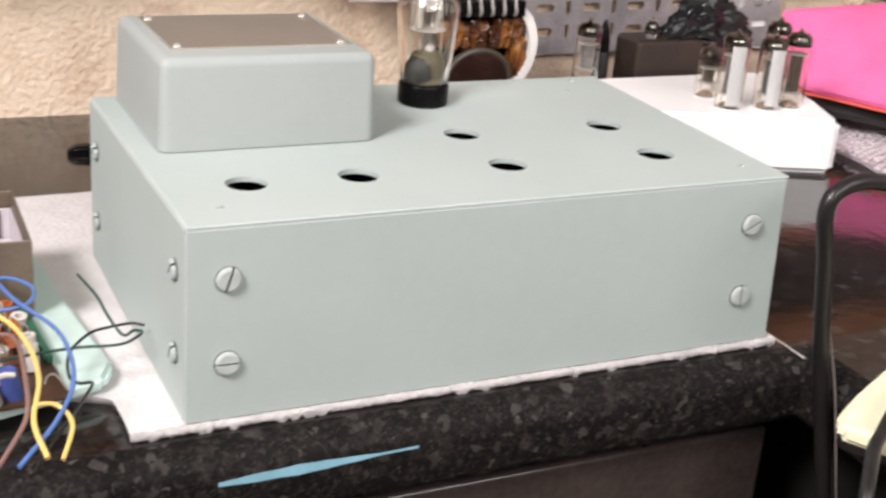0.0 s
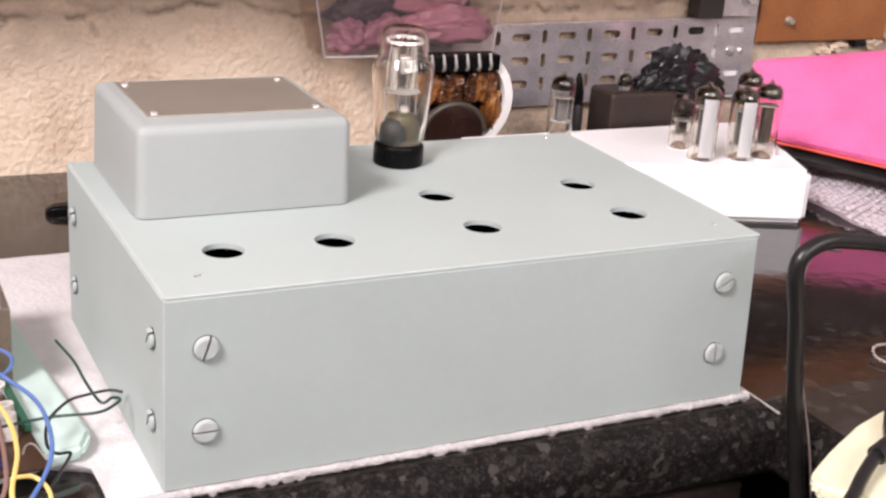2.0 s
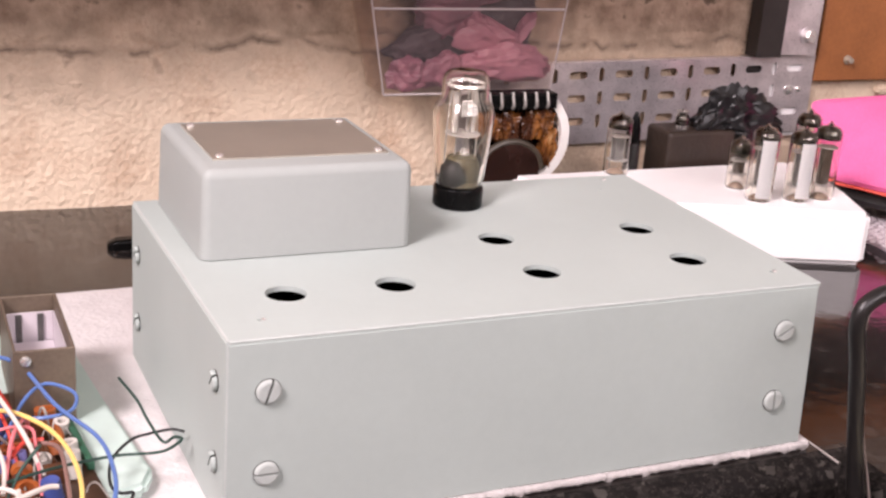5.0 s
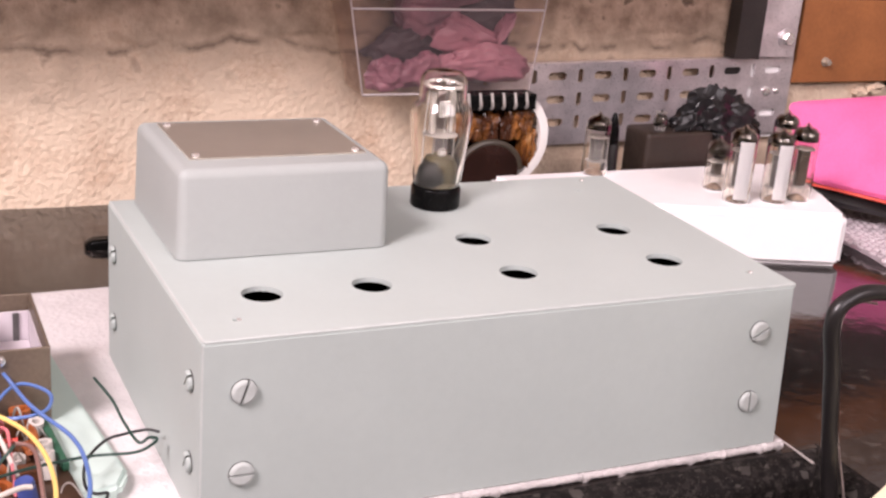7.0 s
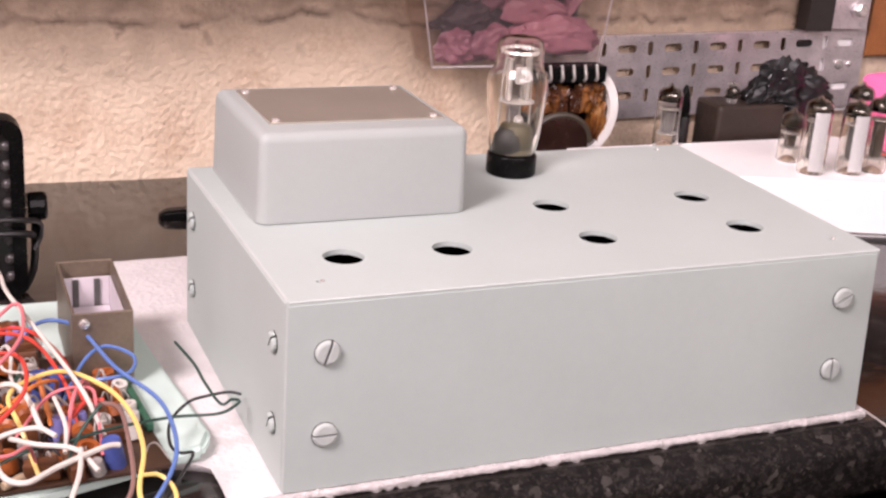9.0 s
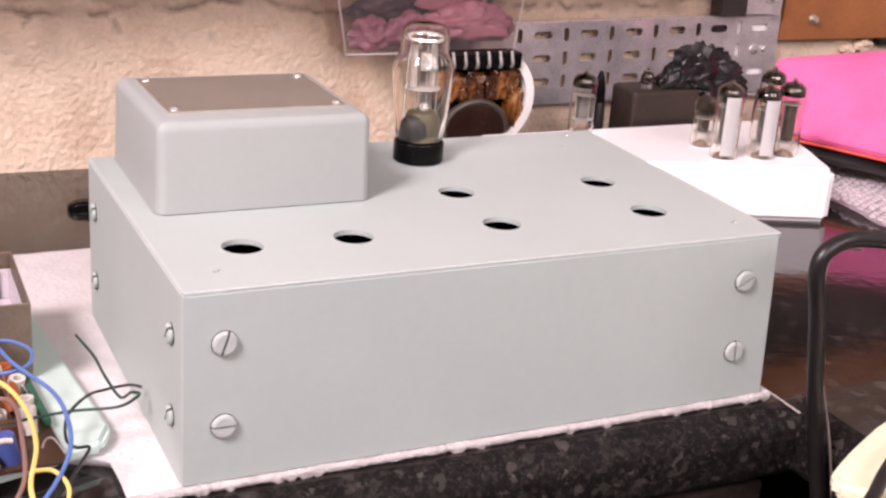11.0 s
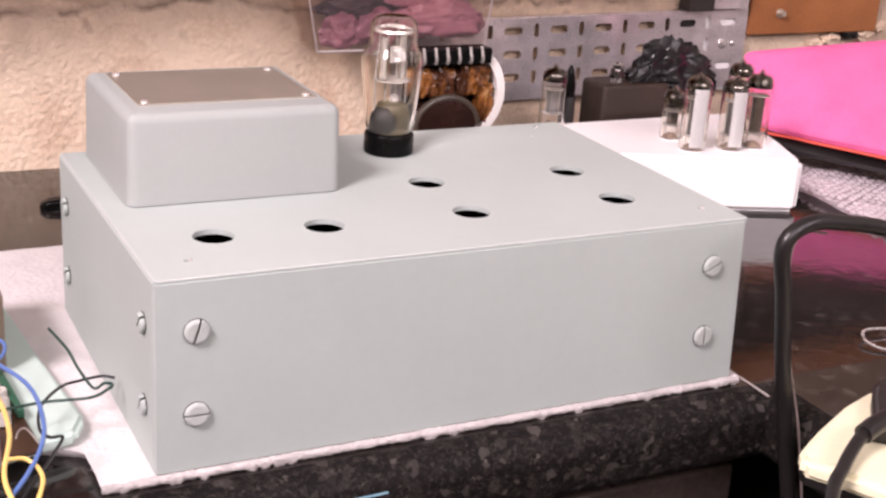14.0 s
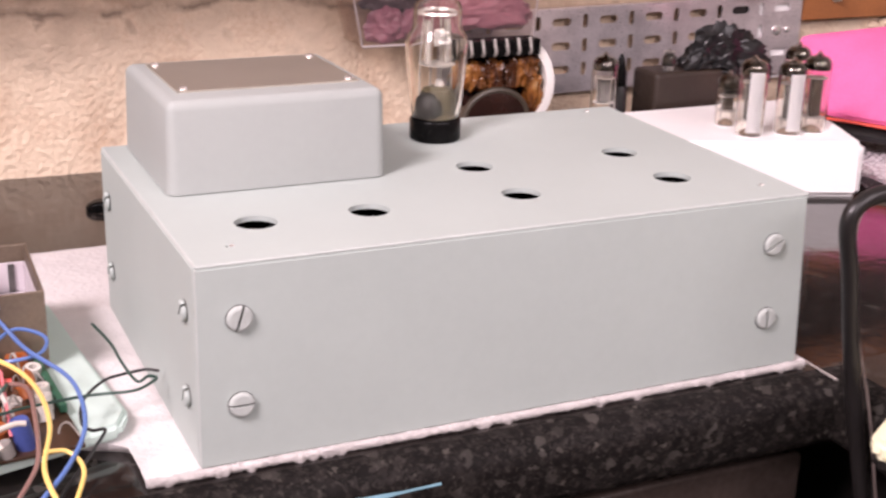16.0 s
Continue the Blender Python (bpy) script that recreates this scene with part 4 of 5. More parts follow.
def bubble_sheet():
    t = thing("bubble_wrap", 0, 0, 0, "sheet of clear bubble wrap lying on the worktop", "bubble wrap")
    def lie(x, y):
        return TOP + 0.1 + 0.45 * (noise.noise(Vector((x * 0.3, y * 0.3, 0.0))) + 0.75)
    def at(u, v):
        return 57.7 - 1.6 * v + 11.0 * u + 0.25 * noise.noise(Vector((v * 9, 0, 3))), 33.0 - 31.5 * v + 5.5 * u
    n, m = 36, 96
    bm = bmesh.new()
    rows = []
    for j in range(m + 1):
        row = []
        for i in range(n + 1):
            x, y = at(i / n, j / m)
            row.append(bm.verts.new((x, y, lie(x, y) - (0.15 if i in (0, n) or j in (0, m) else 0.0))))
        rows.append(row)
    for a, b in zip(rows, rows[1:]):
        for i in range(n):
            bm.faces.new((a[i], a[i + 1], b[i + 1], b[i]))
    bmesh.ops.solidify(bm, geom=bm.faces, thickness=0.05)
    part("film", bm, thin_plastic("bubble_film", 0.55, (0.96, 0.93, 0.94), 0.12), t, "clear plastic film", smooth=True)
    rnd = random.Random(21)
    dome = bmesh.new()
    for j in range(46):
        for i in range(17):
            x, y = at((i + 0.5 + 0.5 * (j % 2)) / 17.6, (j + 0.5) / 46)
            r, h = rnd.uniform(0.26, 0.32), rnd.uniform(0.12, 0.3)
            z, lean, way = lie(x, y), rnd.uniform(0, 0.12), rnd.uniform(0, 6.28)
            rings = []
            for q, k in ((1.0, 0.0), (0.92, 0.55), (0.6, 0.92)):
                rings.append([dome.verts.new((x + r * q * math.cos(c) + lean * k * math.cos(way), y + r * q * math.sin(c) + lean * k * math.sin(way), z + h * k + 0.004)) for c in np.linspace(0, 2 * math.pi, 10, endpoint=False)])
            top = dome.verts.new((x + lean * math.cos(way), y + lean * math.sin(way), z + h))
            for p, q in zip(rings, rings[1:]):
                for c in range(10):
                    dome.faces.new((p[c], p[(c + 1) % 10], q[(c + 1) % 10], q[c]))
            for c in range(10):
                dome.faces.new((rings[-1][c], rings[-1][(c + 1) % 10], top))
    tagged(part("bubble_layer", dome, thin_plastic("bubble_skin", 0.62, (0.97, 0.94, 0.95), 0.04), t, "shiny clear air bubbles", smooth=True), kind="stuff")
    return t


bubble_sheet()

# ---- right foreground: cable, yellow tool ----
cb = thing("black_cable", 0, 0, 0, "thick black rubber cable arching up past the worktop corner", "cable")
part("sheath", tube([(31.7, -5.9, -13.3), (30.7, -5.5, -6.7), (30.1, -5.1, -3.0), (29.4, -4.8, 0.8), (28.9, -4.7, 3.6), (28.35, -4.7, 6.6), (27.9, -4.7, 8.6), (28.2, -4.7, 9.55), (29.5, -4.7, 10.05), (31.4, -4.7, 9.85), (33.6, -4.7, 9.45), (38, -4.9, 8.3), (45, -5.3, 5.2), (52, -5.8, 0.05)], 0.39, 14, 10), RUBBER, cb, smooth=True)
part("thin_wire", tube([(31.6, -5.4, -6.7), (30.7, -4.8, -1.0), (29.75, -4.45, 2.7), (29.15, -4.3, 6.0), (28.8, -4.3, 8.5), (29.4, -4.35, 9.45), (30.7, -4.35, 9.3)], 0.065, 6, 8), material("grey_wire", (0.30, 0.24, 0.22), rough=0.4), cb, "thin grey wire", smooth=True)

yt = thing("yellow_tool", 0, 0, 0, "pale yellow plastic tool cover with a black handle", "tool")
outline = [(26.35, -9.75), (26.55, -9.2), (27.1, -8.75), (28.0, -8.2), (29.2, -7.5), (30.2, -6.98), (32.4, -5.87), (34.6, -5.1), (38.5, -4.2), (42, -6.5), (42, -17), (31, -19), (29.4, -15.6), (27.5, -11.8)]
yb = prism(outline, [], 0.0, 0.95)
bmesh.ops.bevel(yb, geom=[e for e in yb.edges if e.calc_face_angle(0) > 0.5], offset=0.3, segments=4, affect="EDGES")
part("cover", yb, YELLOW, yt, "pale yellow plastic cover", smooth=True)
yr = prism([(x + 0.35, y + 0.1) for x, y in outline], [], TOP + 0.02, -0.02)
part("underside", yr, RUBBER, yt, "black underside")
grip = prism([(37.04, -4.69), (34.76, -5.64), (33.75, -6.09), (32.63, -7.16), (31.37, -8.54), (30.19, -9.44)] + [(31.0, -10.3), (36.0, -10.2), (42.0, -8.0), (43.0, -3.0)], [], 0.96, 1.9)
bmesh.ops.bevel(grip, geom=[e for e in grip.edges if e.calc_face_angle(0) > 0.35], offset=0.25, segments=3, affect="EDGES")
part("handle", grip, RUBBER, yt, "black plastic handle", smooth=True)
part("strain_relief", tube([(31.18, -9.84, 2.3), (29.97, -10.08, 2.2), (29.06, -10.31, 2.0)], 0.46, 12, 5), RUBBER, yt, "ribbed black strain relief", smooth=True)
part("lead", tube([(29.97, -10.08, 2.2), (29.06, -10.31, 2.0), (27.71, -11.04, 1.7), (26.59, -11.8, 1.5), (25.48, -12.57, 1.3)] + [(23.4, -14.6, 0.4), (22.8, -15.3, -4.0), (22.6, -15.6, -9.0)], 0.31, 12, 6), RUBBER, yt, "black lead", smooth=True)
tagged(part("wire_loop", tube([(42.9, 0.6, TOP + 0.1), (41.4, 0.5, TOP + 0.15), (40.9, 1.6, TOP + 0.3), (41.8, 2.6, TOP + 0.4), (43.6, 2.5, TOP + 0.3), (46, 1.8, TOP + 0.1)], 0.09, 6, 6), BRIGHT, None, "thin bare wire loop lying on the worktop", smooth=True), category="wire")

# ---- worktop front: blue mark, drawer below ----
bm = bmesh.new()
rail = []
for u in np.linspace(0, 1, 24):
    wide = 0.05 + 0.17 * math.sin(math.pi * min(1, u * 1.15 + 0.08)) * (1 + 0.4 * noise.noise(Vector((u * 9, 1, 1))))
    mid, ring = -1.93 + 0.2 * u, []
    for k in (-1, 1):
        z = mid + k * wide
        ring.append((0.9 + 9.0 * u, FRONT + ROLL - math.sqrt(ROLL ** 2 - max(0.0, z - TOP + ROLL) ** 2) - 0.02, z))
    rail.append([bm.verts.new(p) for p in ring] + [bm.verts.new((x, y + 0.05, z)) for x, y, z in reversed(ring)])
for a, b in zip(rail, rail[1:]):
    for i in range(4):
        bm.faces.new((a[i], a[(i + 1) % 4], b[(i + 1) % 4], b[i]))
bm.faces.new(rail[0])
bm.faces.new(rail[-1])
tagged(part("blue_tape", bm, BLUE_TAPE, None, "torn strip of pale blue tape on the worktop edge"), category="tape")
LACQUER = material("dark_gloss_lacquer", (0.068, 0.052, 0.045), rough=0.16, vary=0.5, scale=15)
unit = thing("base_unit", 0, 0, 0, "dark base unit with glossy lacquered drawer fronts under the worktop", "cabinet")
part("carcass", box(-88, 30.2, 1.5, WALL_Y - 0.1, -85, TOP - 3.62, 0.1), CARCASS, unit)
for x0, x1 in ((-14.4, 30.55), (-60.0, -14.7)):
    for z0, z1 in ((-19.0, -4.75), (-84.0, -19.3)):
        part("drawer_front", box(x0, x1, -0.9, 1.45, z0, z1, 0.3, 4), LACQUER, unit, "glossy dark lacquered front", smooth=True)

# ---- left: mint board, circuit board, steel box, lamp ----
mint = prism([(-26, 22), (-5.8, 21.6), (-3.2, 19.0), (-2.7, 12.7), (-1.9, 4.9), (-2.5, 3.6), (-6.4, 2.4), (-26, -2.8)], [], 0.08, 0.8)
bmesh.ops.bevel(mint, geom=[e for e in mint.edges if e.calc_face_angle(0) > 0.4], offset=0.22, segments=3, affect="EDGES")
tagged(part("mint_foam_pad", mint, MINT, None, "pale mint green foam pad under the circuit board"), category="foam pad")


def steel_box():
    t = thing("open_steel_shroud", -5.65, 13.8, 0.81, "open grey steel shroud with a pale bobbin inside", "shroud", turn=-1)
    sm = material("dull_steel", (0.22, 0.17, 0.125), rough=0.45, metal=0.4, vary=0.35, scale=30)
    for name, b in (("side_wall", (-1.38, -1.24, -3.3, 3.4)), ("side_wall", (1.24, 1.38, -3.3, 3.4)), ("front_wall", (-1.38, 1.38, -3.45, -3.31)), ("back_wall", (-1.38, 1.38, 3.41, 3.55))):
        part(name, box(*b, 0, 3.8, 0.04), sm, t)
    pale = material("pale_liner", (0.62, 0.57, 0.60), rough=0.5, vary=0.1)
    for b in ((-1.23, -1.18, -3.25, 3.2), (1.18, 1.23, -3.25, 3.2), (-1.17, 1.17, 3.1, 3.2)):
        part("liner", box(*b, 0.1, 3.0, 0.02), pale, t, "pale plastic liner")
    for x in (-0.5, 0.55):
        part("slot_bar", box(x - 0.15, x + 0.15, 2.98, 3.08, 0.4, 2.95, 0.03), SMOKE, t, "dark slot bar")
    bob = part("bobbin", box(-1.15, 1.15, -3.2, 0.2, 0.1, 1.6, 0.05), material("pale_bobbin", (0.50, 0.46, 0.47), rough=0.5, vary=0.1), t, "pale plastic bobbin")
    for x in (-0.55, 0.55):
        part("rib", box(x - 0.12, x + 0.12, -3.1, 0.0, 1.6, 1.85, 0.04), SMOKE, bob)
    part("core", box(-1.15, 1.15, 0.22, 2.95, 0.1, 1.5, 0.05), pale, t, "pale moulded core")
    part("screw", lathe([(0.26, 0), (0.24, 0.1), (0, 0.2)], 12), BRIGHT, t, at=(-0.85, -3.46, 3.3), turn=(90, 0, 0), smooth=True)
    return t


steel_box()


def work_light():
    t = thing("led_work_light", -12.2, 25.6, TOP, "black work light panel with rows of round lenses, switched off", "work light")
    w, h = 4.6, 10.4
    def plate(hw, z0, z1, r, d0, d1):
        pts = [(x, z + (z0 + z1) / 2) for x, z in slot_of(0, 0, 2 * r, 2 * r, 6)]
        pts = [(x + math.copysign(hw - r, x), z + math.copysign((z1 - z0) / 2 - r, z - (z0 + z1) / 2)) for x, z in pts]
        return pts
    outer, inner = plate(w, 0.02, h, 1.0, 0, 0), plate(w - 0.75, 0.9, h - 0.8, 0.5, 0, 0)
    body = prism(outer, [], 0, 1.5)
    bmesh.ops.bevel(body, geom=[e for e in body.edges if e.calc_face_angle(0) > 0.9], offset=0.2, segments=2, affect="EDGES")
    part("body", body, RUBBER, t, smooth=True, at=(0, 1.5, 0), turn=(90, 0, 0))
    part("bezel", prism(outer, [inner], 0, 0.4), BLACK, t, "glossy black bezel", at=(0, 0, 0), turn=(90, 0, 0))
    lens_m = material("dim_lens", (0.055, 0.048, 0.048), rough=0.3, vary=0.3)
    for i in range(8):
        for j in range(8):
            z = 0.95 + 1.08 * j + 0.3
            part("lens", lathe([(0.34, 0), (0.32, 0.12), (0.2, 0.24), (0, 0.28)], 12), lens_m, t, at=(3.72 - 1.02 * i, 0.0, z), turn=(90, 0, 0), smooth=True)
    part("bracket", tube([(4.9, 0.9, 5.2), (5.15, 0.9, 4.4), (5.0, 0.8, 1.5), (4.4, 0.6, 0.2)], 0.22, 8, 4), RUBBER, t)
    k = part("knob", lathe([(0.0, 0), (0.75, 0), (0.82, 0.12), (0.82, 0.9), (0.7, 1.05), (0, 1.05)], 14), BLACK, t, "ridged black knob", at=(4.75, 0.8, 5.1), turn=(0, 90, 0))
    part("lead", tube([(-4.5, -0.7, 4.9), (-1.5, -1.0, 5.1), (2.0, -1.0, 5.0), (4.4, -0.6, 4.75), (5.3, 0.2, 4.3), (5.4, 0.6, 3.4), (5.0, 0.4, 2.6)], 0.17, 8, 6), RUBBER, t, "black lead wound round the lamp", smooth=True)
    part("lead", tube([(-4.5, -0.7, 4.1), (-1.5, -1.0, 4.2), (2.0, -1.0, 4.2), (4.6, -0.5, 3.9), (5.0, 0.4, 3.4)], 0.2, 8, 6), RUBBER, t, "black lead wound round the lamp", smooth=True)
    return t


work_light()
hd = thing("folding_knife", 1.95, 37.3, TOP, "closed black folding knife lying on the worktop", "knife", turn=-4)
hb = rounded_box(0, 7.0, -0.6, 0.6, 0.02, 1.05, 0.55, 0.35)
for v in hb.verts:
    v.co.z *= min(1.0, 0.45 + 0.35 * v.co.x) if v.co.x < 1.8 else 1.0
    v.co.y += 0.12 * max(0, 1.5 - v.co.x)
part("grip", hb, BLACK, hd, smooth=True)
part("rivet", lathe([(0.14, 0), (0.11, 0.06), (0, 0.08)], 10), GALV, hd, at=(2.2, -0.05, 1.04))


def circuit_board():
    t = thing("circuit_board", -9.6, 6.2, 0.82, "old circuit board crowded with parts and loose coloured wires", "circuit board", turn=4)
    rnd = random.Random(11)
    BOARD = material("brown_laminate", (0.07, 0.034, 0.018), rough=0.4, vary=0.4, scale=30)
    part("laminate", box(-11, 5.1, -4.6, 7.4, 0.0, 0.18, 0.03), BOARD, t, "brown laminate")
    part("laminate", box(-11, 2.1, 7.45, 11.4, 0.0, 0.18, 0.03), BOARD, t, "brown laminate")
    part("green_edge", box(4.8, 5.12, -1.5, 5.1, 0.2, 0.6, 0.05), material("green_connector", (0.03, 0.13, 0.075), rough=0.4, vary=0.2), t, "green connector")
    def plain(name, c, rough=0.4):
        return material(name, c, rough=rough, vary=0.25, scale=40)
    orange, ora2 = plain("orange_dip", (0.46, 0.125, 0.03)), plain("brown_dip", (0.15, 0.055, 0.022))
    blue, violet = plain("blue_sleeve", (0.06, 0.09, 0.30)), plain("violet_sleeve", (0.25, 0.24, 0.58))
    grey, beige, white = plain("grey_can", (0.30, 0.28, 0.26)), plain("beige_body", (0.50, 0.38, 0.25)), plain("white_ceramic", (0.72, 0.68, 0.62))
    kinds = []
    def proto(name, bm, mat, label):
        ob = part(name, bm, mat, t, label, smooth=True)
        kinds.append(ob)
        return ob
    def lying(r, l):
        bm = lathe([(0, -l / 2), (r * 0.8, -l / 2), (r, -l / 2 + 0.08), (r, -l / 4), (r * 0.85, 0), (r, l / 4), (r, l / 2 - 0.08), (r * 0.8, l / 2), (0, l / 2)], 12)
        bmesh.ops.rotate(bm, verts=bm.verts, matrix=Matrix.Rotation(math.pi / 2, 3, "Y"))
        bmesh.ops.translate(bm, vec=(0, 0, r + 0.2), verts=bm.verts)
        return bm
    def disc(r):
        bm = lathe([(0, -0.16), (r * 0.7, -0.15), (r, 0), (r * 0.7, 0.15), (0, 0.16)], 16)
        bmesh.ops.rotate(bm, verts=bm.verts, matrix=Matrix.Rotation(math.pi / 2, 3, "X"))
        bmesh.ops.translate(bm, vec=(0, 0, r + 0.35), verts=bm.verts)
        return bm
    def can(r, h):
        return lathe([(0, 0.18), (r, 0.18), (r, h - 0.1), (r * 0.92, h), (r * 0.6, h - 0.06), (0, h - 0.06)], 16)
    proto("disc_capacitor", disc(0.55), orange, "orange dipped capacitor")
    proto("disc_capacitor", disc(0.42), ora2, "brown dipped capacitor")
    proto("capacitor", can(0.42, 1.5), blue, "blue sleeved capacitor")
    proto("capacitor", can(0.36, 1.2), violet, "violet sleeved capacitor")
    proto("resistor", lying(0.2, 1.1), beige, "beige resistor")
    proto("resistor", lying(0.24, 1.3), ora2, "brown resistor")
    proto("transistor", can(0.34, 0.8), grey, "grey metal can transistor")
    proto("coil", lathe([(0.5, 0.2), (0.5, 1.0), (0.28, 1.0), (0.28, 0.2)], 16, closed=True), orange, "copper coloured coil")
    proto("spacer", lathe([(0.36, 0.2), (0.36, 0.9), (0.2, 0.9), (0.2, 0.2)], 14, closed=True), white, "white ceramic spacer")
    proto("film_capacitor", box(-0.7, 0.7, -0.3, 0.3, 0.2, 1.1, 0.1), ora2, "brown film capacitor")
    proto("relay", box(-0.5, 0.5, -0.35, 0.35, 0.2, 0.9, 0.06), ora2, "brown moulded relay")
    spots = [(i * 1.12 - 4.7 + rnd.uniform(-0.3, 0.3), j * 1.05 - 4.1 + rnd.uniform(-0.3, 0.3)) for i in range(-3, 9) for j in range(15)]
    rnd.shuffle(spots)
    for k, (x, y) in enumerate(spots):
        if (x > 1.9 and y > 3.6) or (x > 3.3 and y < -2.0):
            continue
        src = kinds[k % len(kinds)]
        ob = src if k < len(kinds) else src.copy()
        if k >= len(kinds):
            scene.collection.objects.link(ob)
        ob.matrix_basis = pose(x * S, y * S, 0, rnd.uniform(-12, 12), rnd.uniform(-12, 12), rnd.uniform(0, 360))
    for k in range(80):
        x, y = rnd.uniform(-8.0, 4.6), rnd.uniform(-4.2, 10.8)
        if (x > 1.7 and y > 3.4) or (x > 3.3 and y < -2.0):
            continue
        ob = kinds[(0, 1, 4, 5, 7, 9)[k % 6]].copy()
        scene.collection.objects.link(ob)
        ob.matrix_basis = pose(x * S, y * S, rnd.uniform(0.0, 0.35) * S, rnd.uniform(-25, 25), rnd.uniform(-25, 25), rnd.uniform(0, 360)) @ Matrix.Scale(rnd.uniform(0.6, 0.8), 4)
    tinned, dull = plain("tinned_lead", (0.45, 0.42, 0.38), 0.3), plain("dark_lead", (0.02, 0.018, 0.02))
    for k in range(95):
        x, y, a = rnd.uniform(-8, 4.4), rnd.uniform(-4.2, 10.8), rnd.uniform(0, 6.28)
        if x > 2.0 and y > 3.6:
            continue
        l, h = rnd.uniform(0.5, 1.4), rnd.uniform(0.5, 1.5)
        c, s_ = l * math.cos(a), l * math.sin(a)
        part("bent_lead", tube([(x, y, 0.15), (x + c * 0.15, y + s_ * 0.15, h * 0.8), (x + c * 0.5, y + s_ * 0.5, h), (x + c, y + s_, 0.15)], rnd.choice((0.035, 0.045, 0.06)), 6, 4), tinned if k % 3 else dull, t, smooth=True)
    hues = dict(blue=(0.10, 0.19, 0.46), yellow=(0.82, 0.58, 0.18), white=(0.64, 0.60, 0.54), red=(0.62, 0.06, 0.04), pink=(0.72, 0.20, 0.22), brown=(0.24, 0.14, 0.12), green=(0.02, 0.06, 0.045), black=(0.012, 0.014, 0.014), orange=(0.70, 0.22, 0.05))
    mats = {k: material(k + "_insulation", c, rough=0.35, vary=0.15, scale=60) for k, c in hues.items()}
    def wire(hue, pts, r=0.15):
        local = [Vector((x + 9.6, y - 6.2, z - 0.82)) for x, y, z in pts]
        local = [Matrix.Rotation(radians(-4), 3, "Z") @ p for p in local]
        part("wire", tube(local, (0.53 if hue == "white" else 0.57) * r if r > 0.1 else 0.07, 8, 7), mats[hue], t, hue + " insulated wire", smooth=True)
    wire("blue", [(-10.0, 12.5, 1.6), (-8.4, 13.0, 3.2), (-6.8, 11.6, 3.5), (-5.7, 7.2, 3.3), (-4.5, 4.1, 3.2), (-4.3, 1.6, 3.2), (-4.6, -0.8, 3.0), (-5.6, -2.8, 2.6), (-7.2, -4.6, 2.0)], 0.17)
    wire("blue", [(-7.7, 8.2, 2.6), (-6.5, 6.7, 3.0), (-5.1, 6.9, 3.1), (-4.7, 8.4, 3.2), (-5.8, 9.7, 3.2), (-6.9, 8.9, 2.8), (-8.0, 7.4, 1.6)], 0.15)
    wire("yellow", [(-9.6, 1.6, 1.5), (-10.1, 3.0, 3.0), (-10.4, 4.8, 3.5), (-9.6, 5.8, 3.7), (-8.0, 6.2, 3.8), (-6.5, 4.7, 3.6), (-5.8, 2.4, 3.4), (-5.8, -0.4, 3.2), (-6.4, -2.9, 2.8), (-6.2, -4.6, 2.2)], 0.18)
    wire("yellow", [(-6.2, -2.0, 3.0), (-5.4, -1.9, 2.8), (-5.0, -2.8, 2.4), (-5.6, -4.2, 1.8)], 0.16)
    wire("white", [(-12.6, 18.5, 3.0), (-10.0, 17.4, 4.4), (-9.6, 13.6, 4.6), (-8.4, 8.0, 4.3), (-7.5, 4.2, 3.8), (-6.8, 3.0, 2.2)], 0.19)
    wire("white", [(-11.4, 5.0, 2.4), (-11.3, 2.9, 3.0), (-11.2, -0.8, 3.2), (-10.4, -1.8, 3.2), (-9.1, -0.9, 3.2), (-7.2, 0.2, 3.2), (-6.6, 0.4, 3.1)], 0.22)
    wire("white", [(-8.1, 0.3, 3.2), (-8.4, -1.5, 3.1), (-9.0, -3.2, 2.8), (-9.6, -5.0, 2.2)], 0.2)
    wire("white", [(-12.5, 5.0, 3.2), (-11.0, 5.3, 3.8), (-9.9, 5.0, 3.8), (-9.3, 2.5, 3.0)], 0.22)
    wire("white", [(-10.6, 2.2, 3.0), (-9.7, 0.9, 3.3), (-8.3, 0.3, 3.2), (-7.6, -0.9, 2.8)], 0.2)
    wire("white", [(-8.9, 1.4, 3.3), (-9.6, 2.1, 3.4), (-10.9, 2.1, 3.2), (-12.4, 1.2, 2.9)], 0.2)
    wire("white", [(-8.6, 4.6, 3.4), (-8.4, 2.6, 3.1), (-8.6, 1.2, 2.6)], 0.18)
    wire("red", [(-12.6, 8.2, 3.6), (-10.8, 7.8, 4.2), (-9.7, 6.9, 4.3), (-9.8, 4.1, 4.1), (-11.3, 2.0, 3.6), (-12.8, 1.2, 3.0)], 0.17)
    wire("red", [(-12.4, 10.9, 3.2), (-10.6, 11.1, 3.8), (-9.1, 10.8, 3.9), (-7.9, 8.3, 3.6), (-7.2, 5.8, 2.4)], 0.17)
    wire("red", [(-12.4, 10.2, 3.6), (-10.6, 10.4, 4.0), (-9.0, 9.6, 3.9), (-8.0, 6.8, 3.2), (-7.6, 5.0, 1.8)], 0.16)
    wire("red", [(-8.0, 3.8, 2.8), (-7.4, 4.4, 3.1), (-6.6, 4.5, 3.1)], 0.19)
    wire("pink", [(-12.8, 3.6, 4.2), (-11.0, 5.2, 4.6), (-9.6, 7.8, 4.8), (-9.2, 10.9, 4.8), (-9.5, 12.0, 4.7), (-10.6, 10.6, 4.5), (-12.6, 9.4, 4.0)], 0.15)
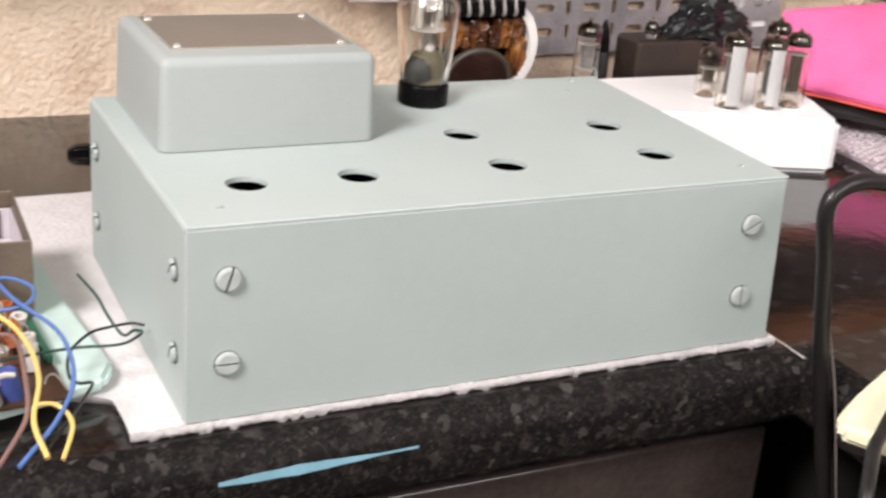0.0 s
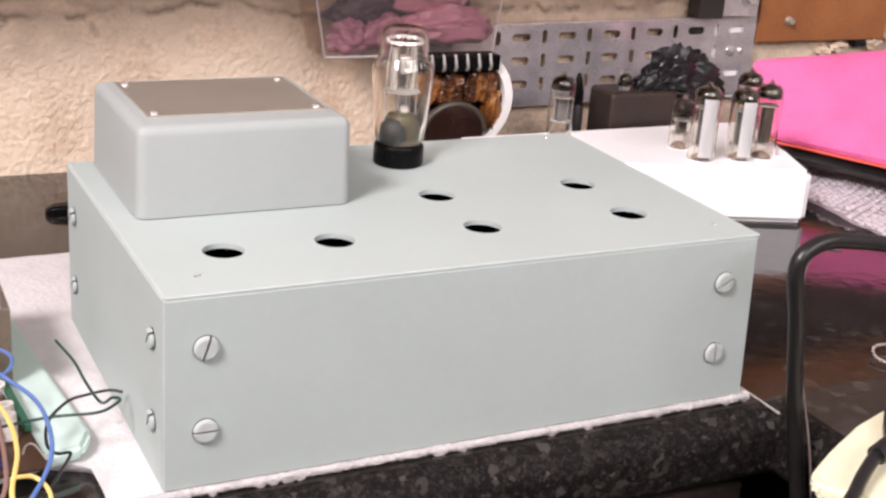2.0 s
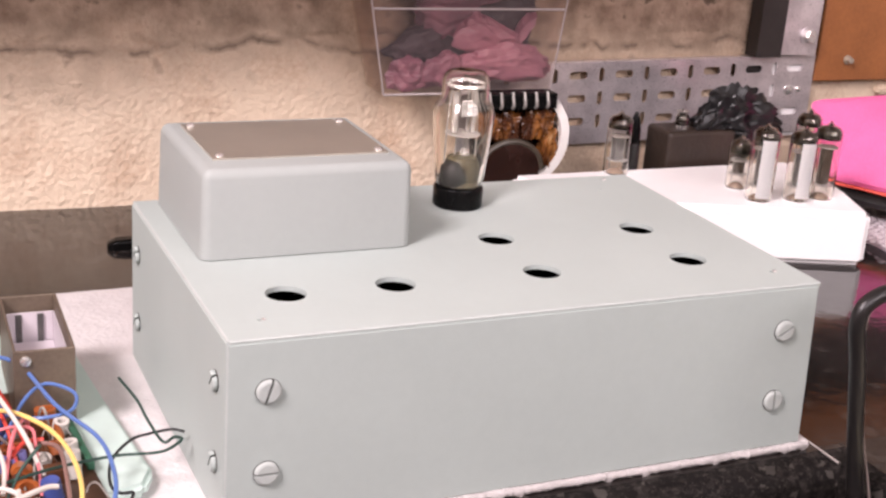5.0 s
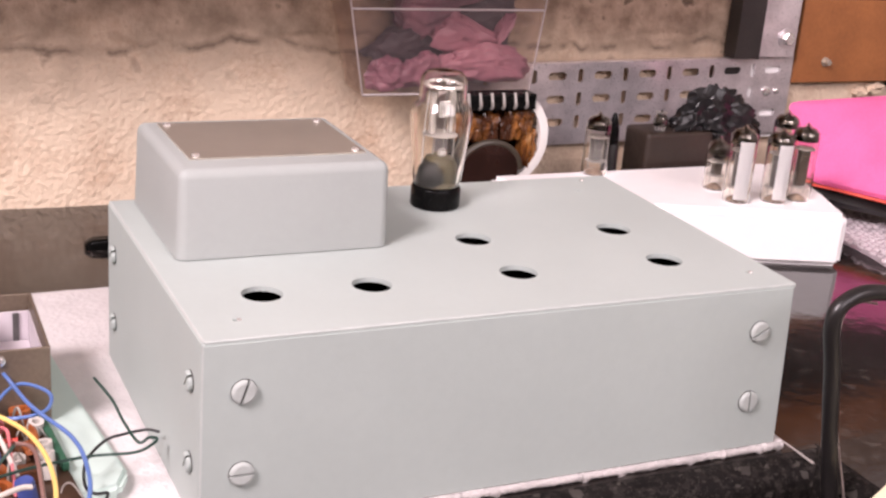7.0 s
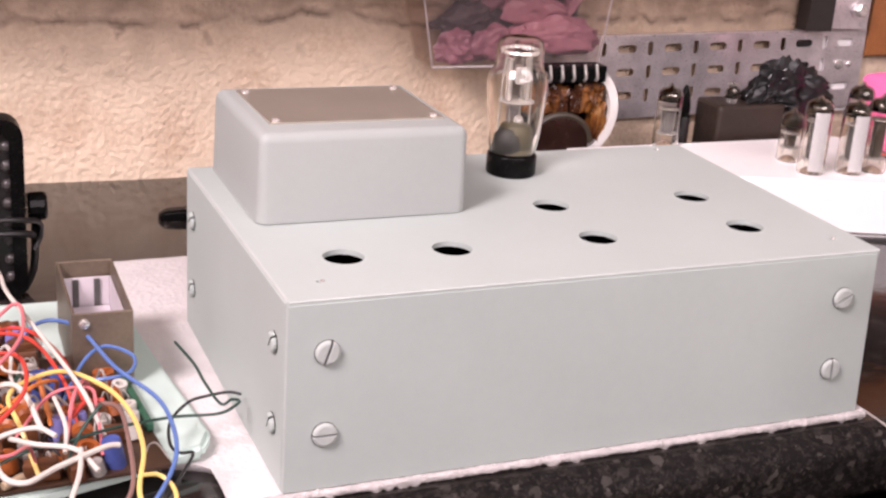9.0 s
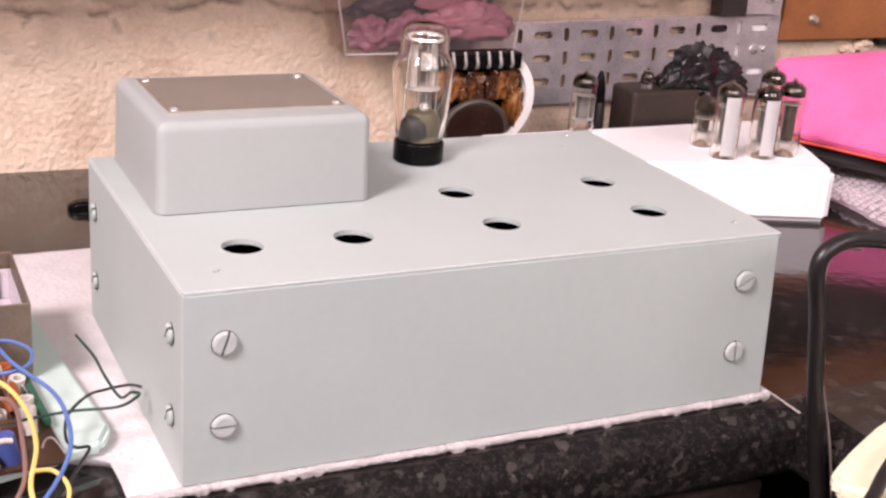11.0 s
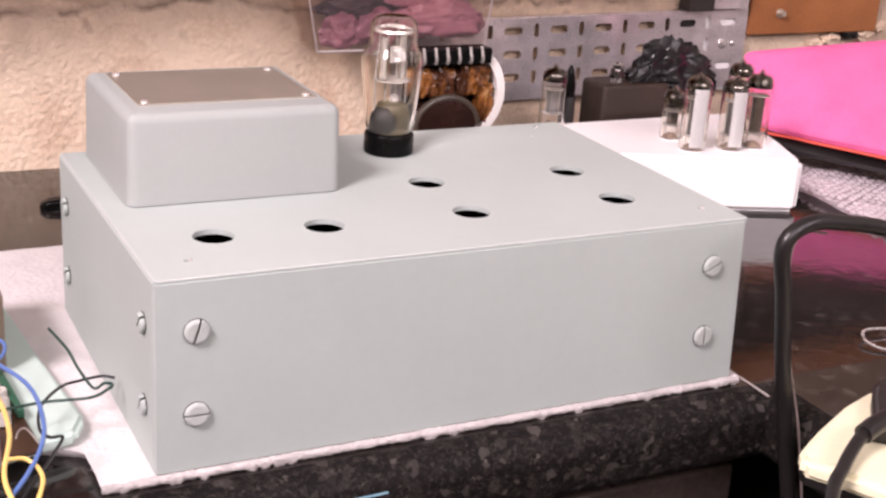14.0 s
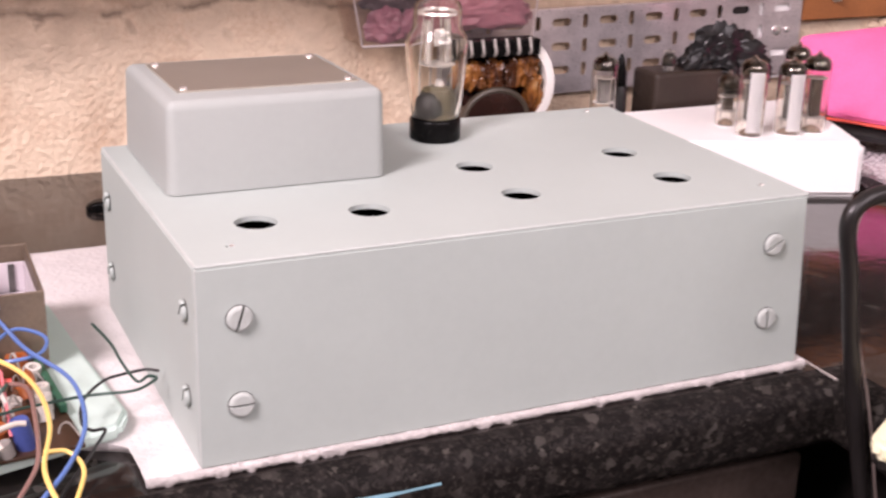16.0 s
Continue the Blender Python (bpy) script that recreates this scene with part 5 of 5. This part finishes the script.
    wire("brown", [(-6.8, 4.5, 3.0), (-6.1, 3.5, 3.1), (-6.2, 0.5, 3.0), (-6.5, -2.1, 2.8), (-7.1, -3.4, 2.5), (-8.2, -5.0, 2.0)], 0.17)
    wire("orange", [(-8.6, 6.4, 1.6), (-8.9, 7.0, 3.0), (-9.0, 6.2, 3.4), (-8.7, 5.2, 1.8)], 0.18)
    wire("green", [(-12.0, 0.6, 2.4), (-10.1, 1.3, 2.8), (-8.3, 2.0, 2.7), (-6.4, 3.0, 2.5), (-3.8, 4.1, 2.1), (-1.8, 4.1, 2.0), (-0.85, 4.7, 2.0), (-0.6, 5.1, 2.0), (-0.95, 5.1, 2.1), (-1.45, 5.0, 2.0), (-1.7, 7.0, 2.1), (-1.75, 9.2, 2.1), (-2.1, 11.8, 2.1)], 0.10)
    wire("black", [(-0.35, 5.7, 2.0), (-0.85, 6.05, 2.0), (-1.9, 5.9, 2.0), (-2.8, 5.5, 2.0), (-3.9, 3.9, 2.0), (-4.3, 1.9, 2.0), (-4.05, 1.1, 2.0), (-3.55, 0.95, 2.0), (-4.1, -0.1, 1.9), (-4.6, -0.9, 1.8), (-5.5, -2.1, 1.5), (-6.6, -3.6, 1.0)], 0.10)
    for k in range(22):
        hue = rnd.choice(["red", "white", "orange", "blue", "brown", "pink", "green", "black", "yellow"])
        x, y = rnd.uniform(-15, -8), rnd.uniform(0.5, 12)
        a, step = rnd.uniform(0, 6.28), rnd.uniform(1.0, 1.8)
        pts = []
        for q in range(5):
            pts.append((max(-17, min(x, -7.0)), max(-1.5, min(y, 13.5)), 1.3 + 2.2 * math.sin(math.pi * (q + 0.3) / 4.6) + rnd.uniform(-0.2, 0.4)))
            a += rnd.uniform(-0.9, 0.9)
            x, y = x + step * math.cos(a), y + step * math.sin(a)
        wire(hue, pts, rnd.choice((0.13, 0.16, 0.19)))
    part("white_tie", box(-1.6, 1.6, -0.3, 0.3, 4.4, 4.9, 0.2, 3), white, t, "white plastic tie", at=(-1.3, 9.4, 0.3), turn=(0, 0, 3))
    return t


circuit_board()
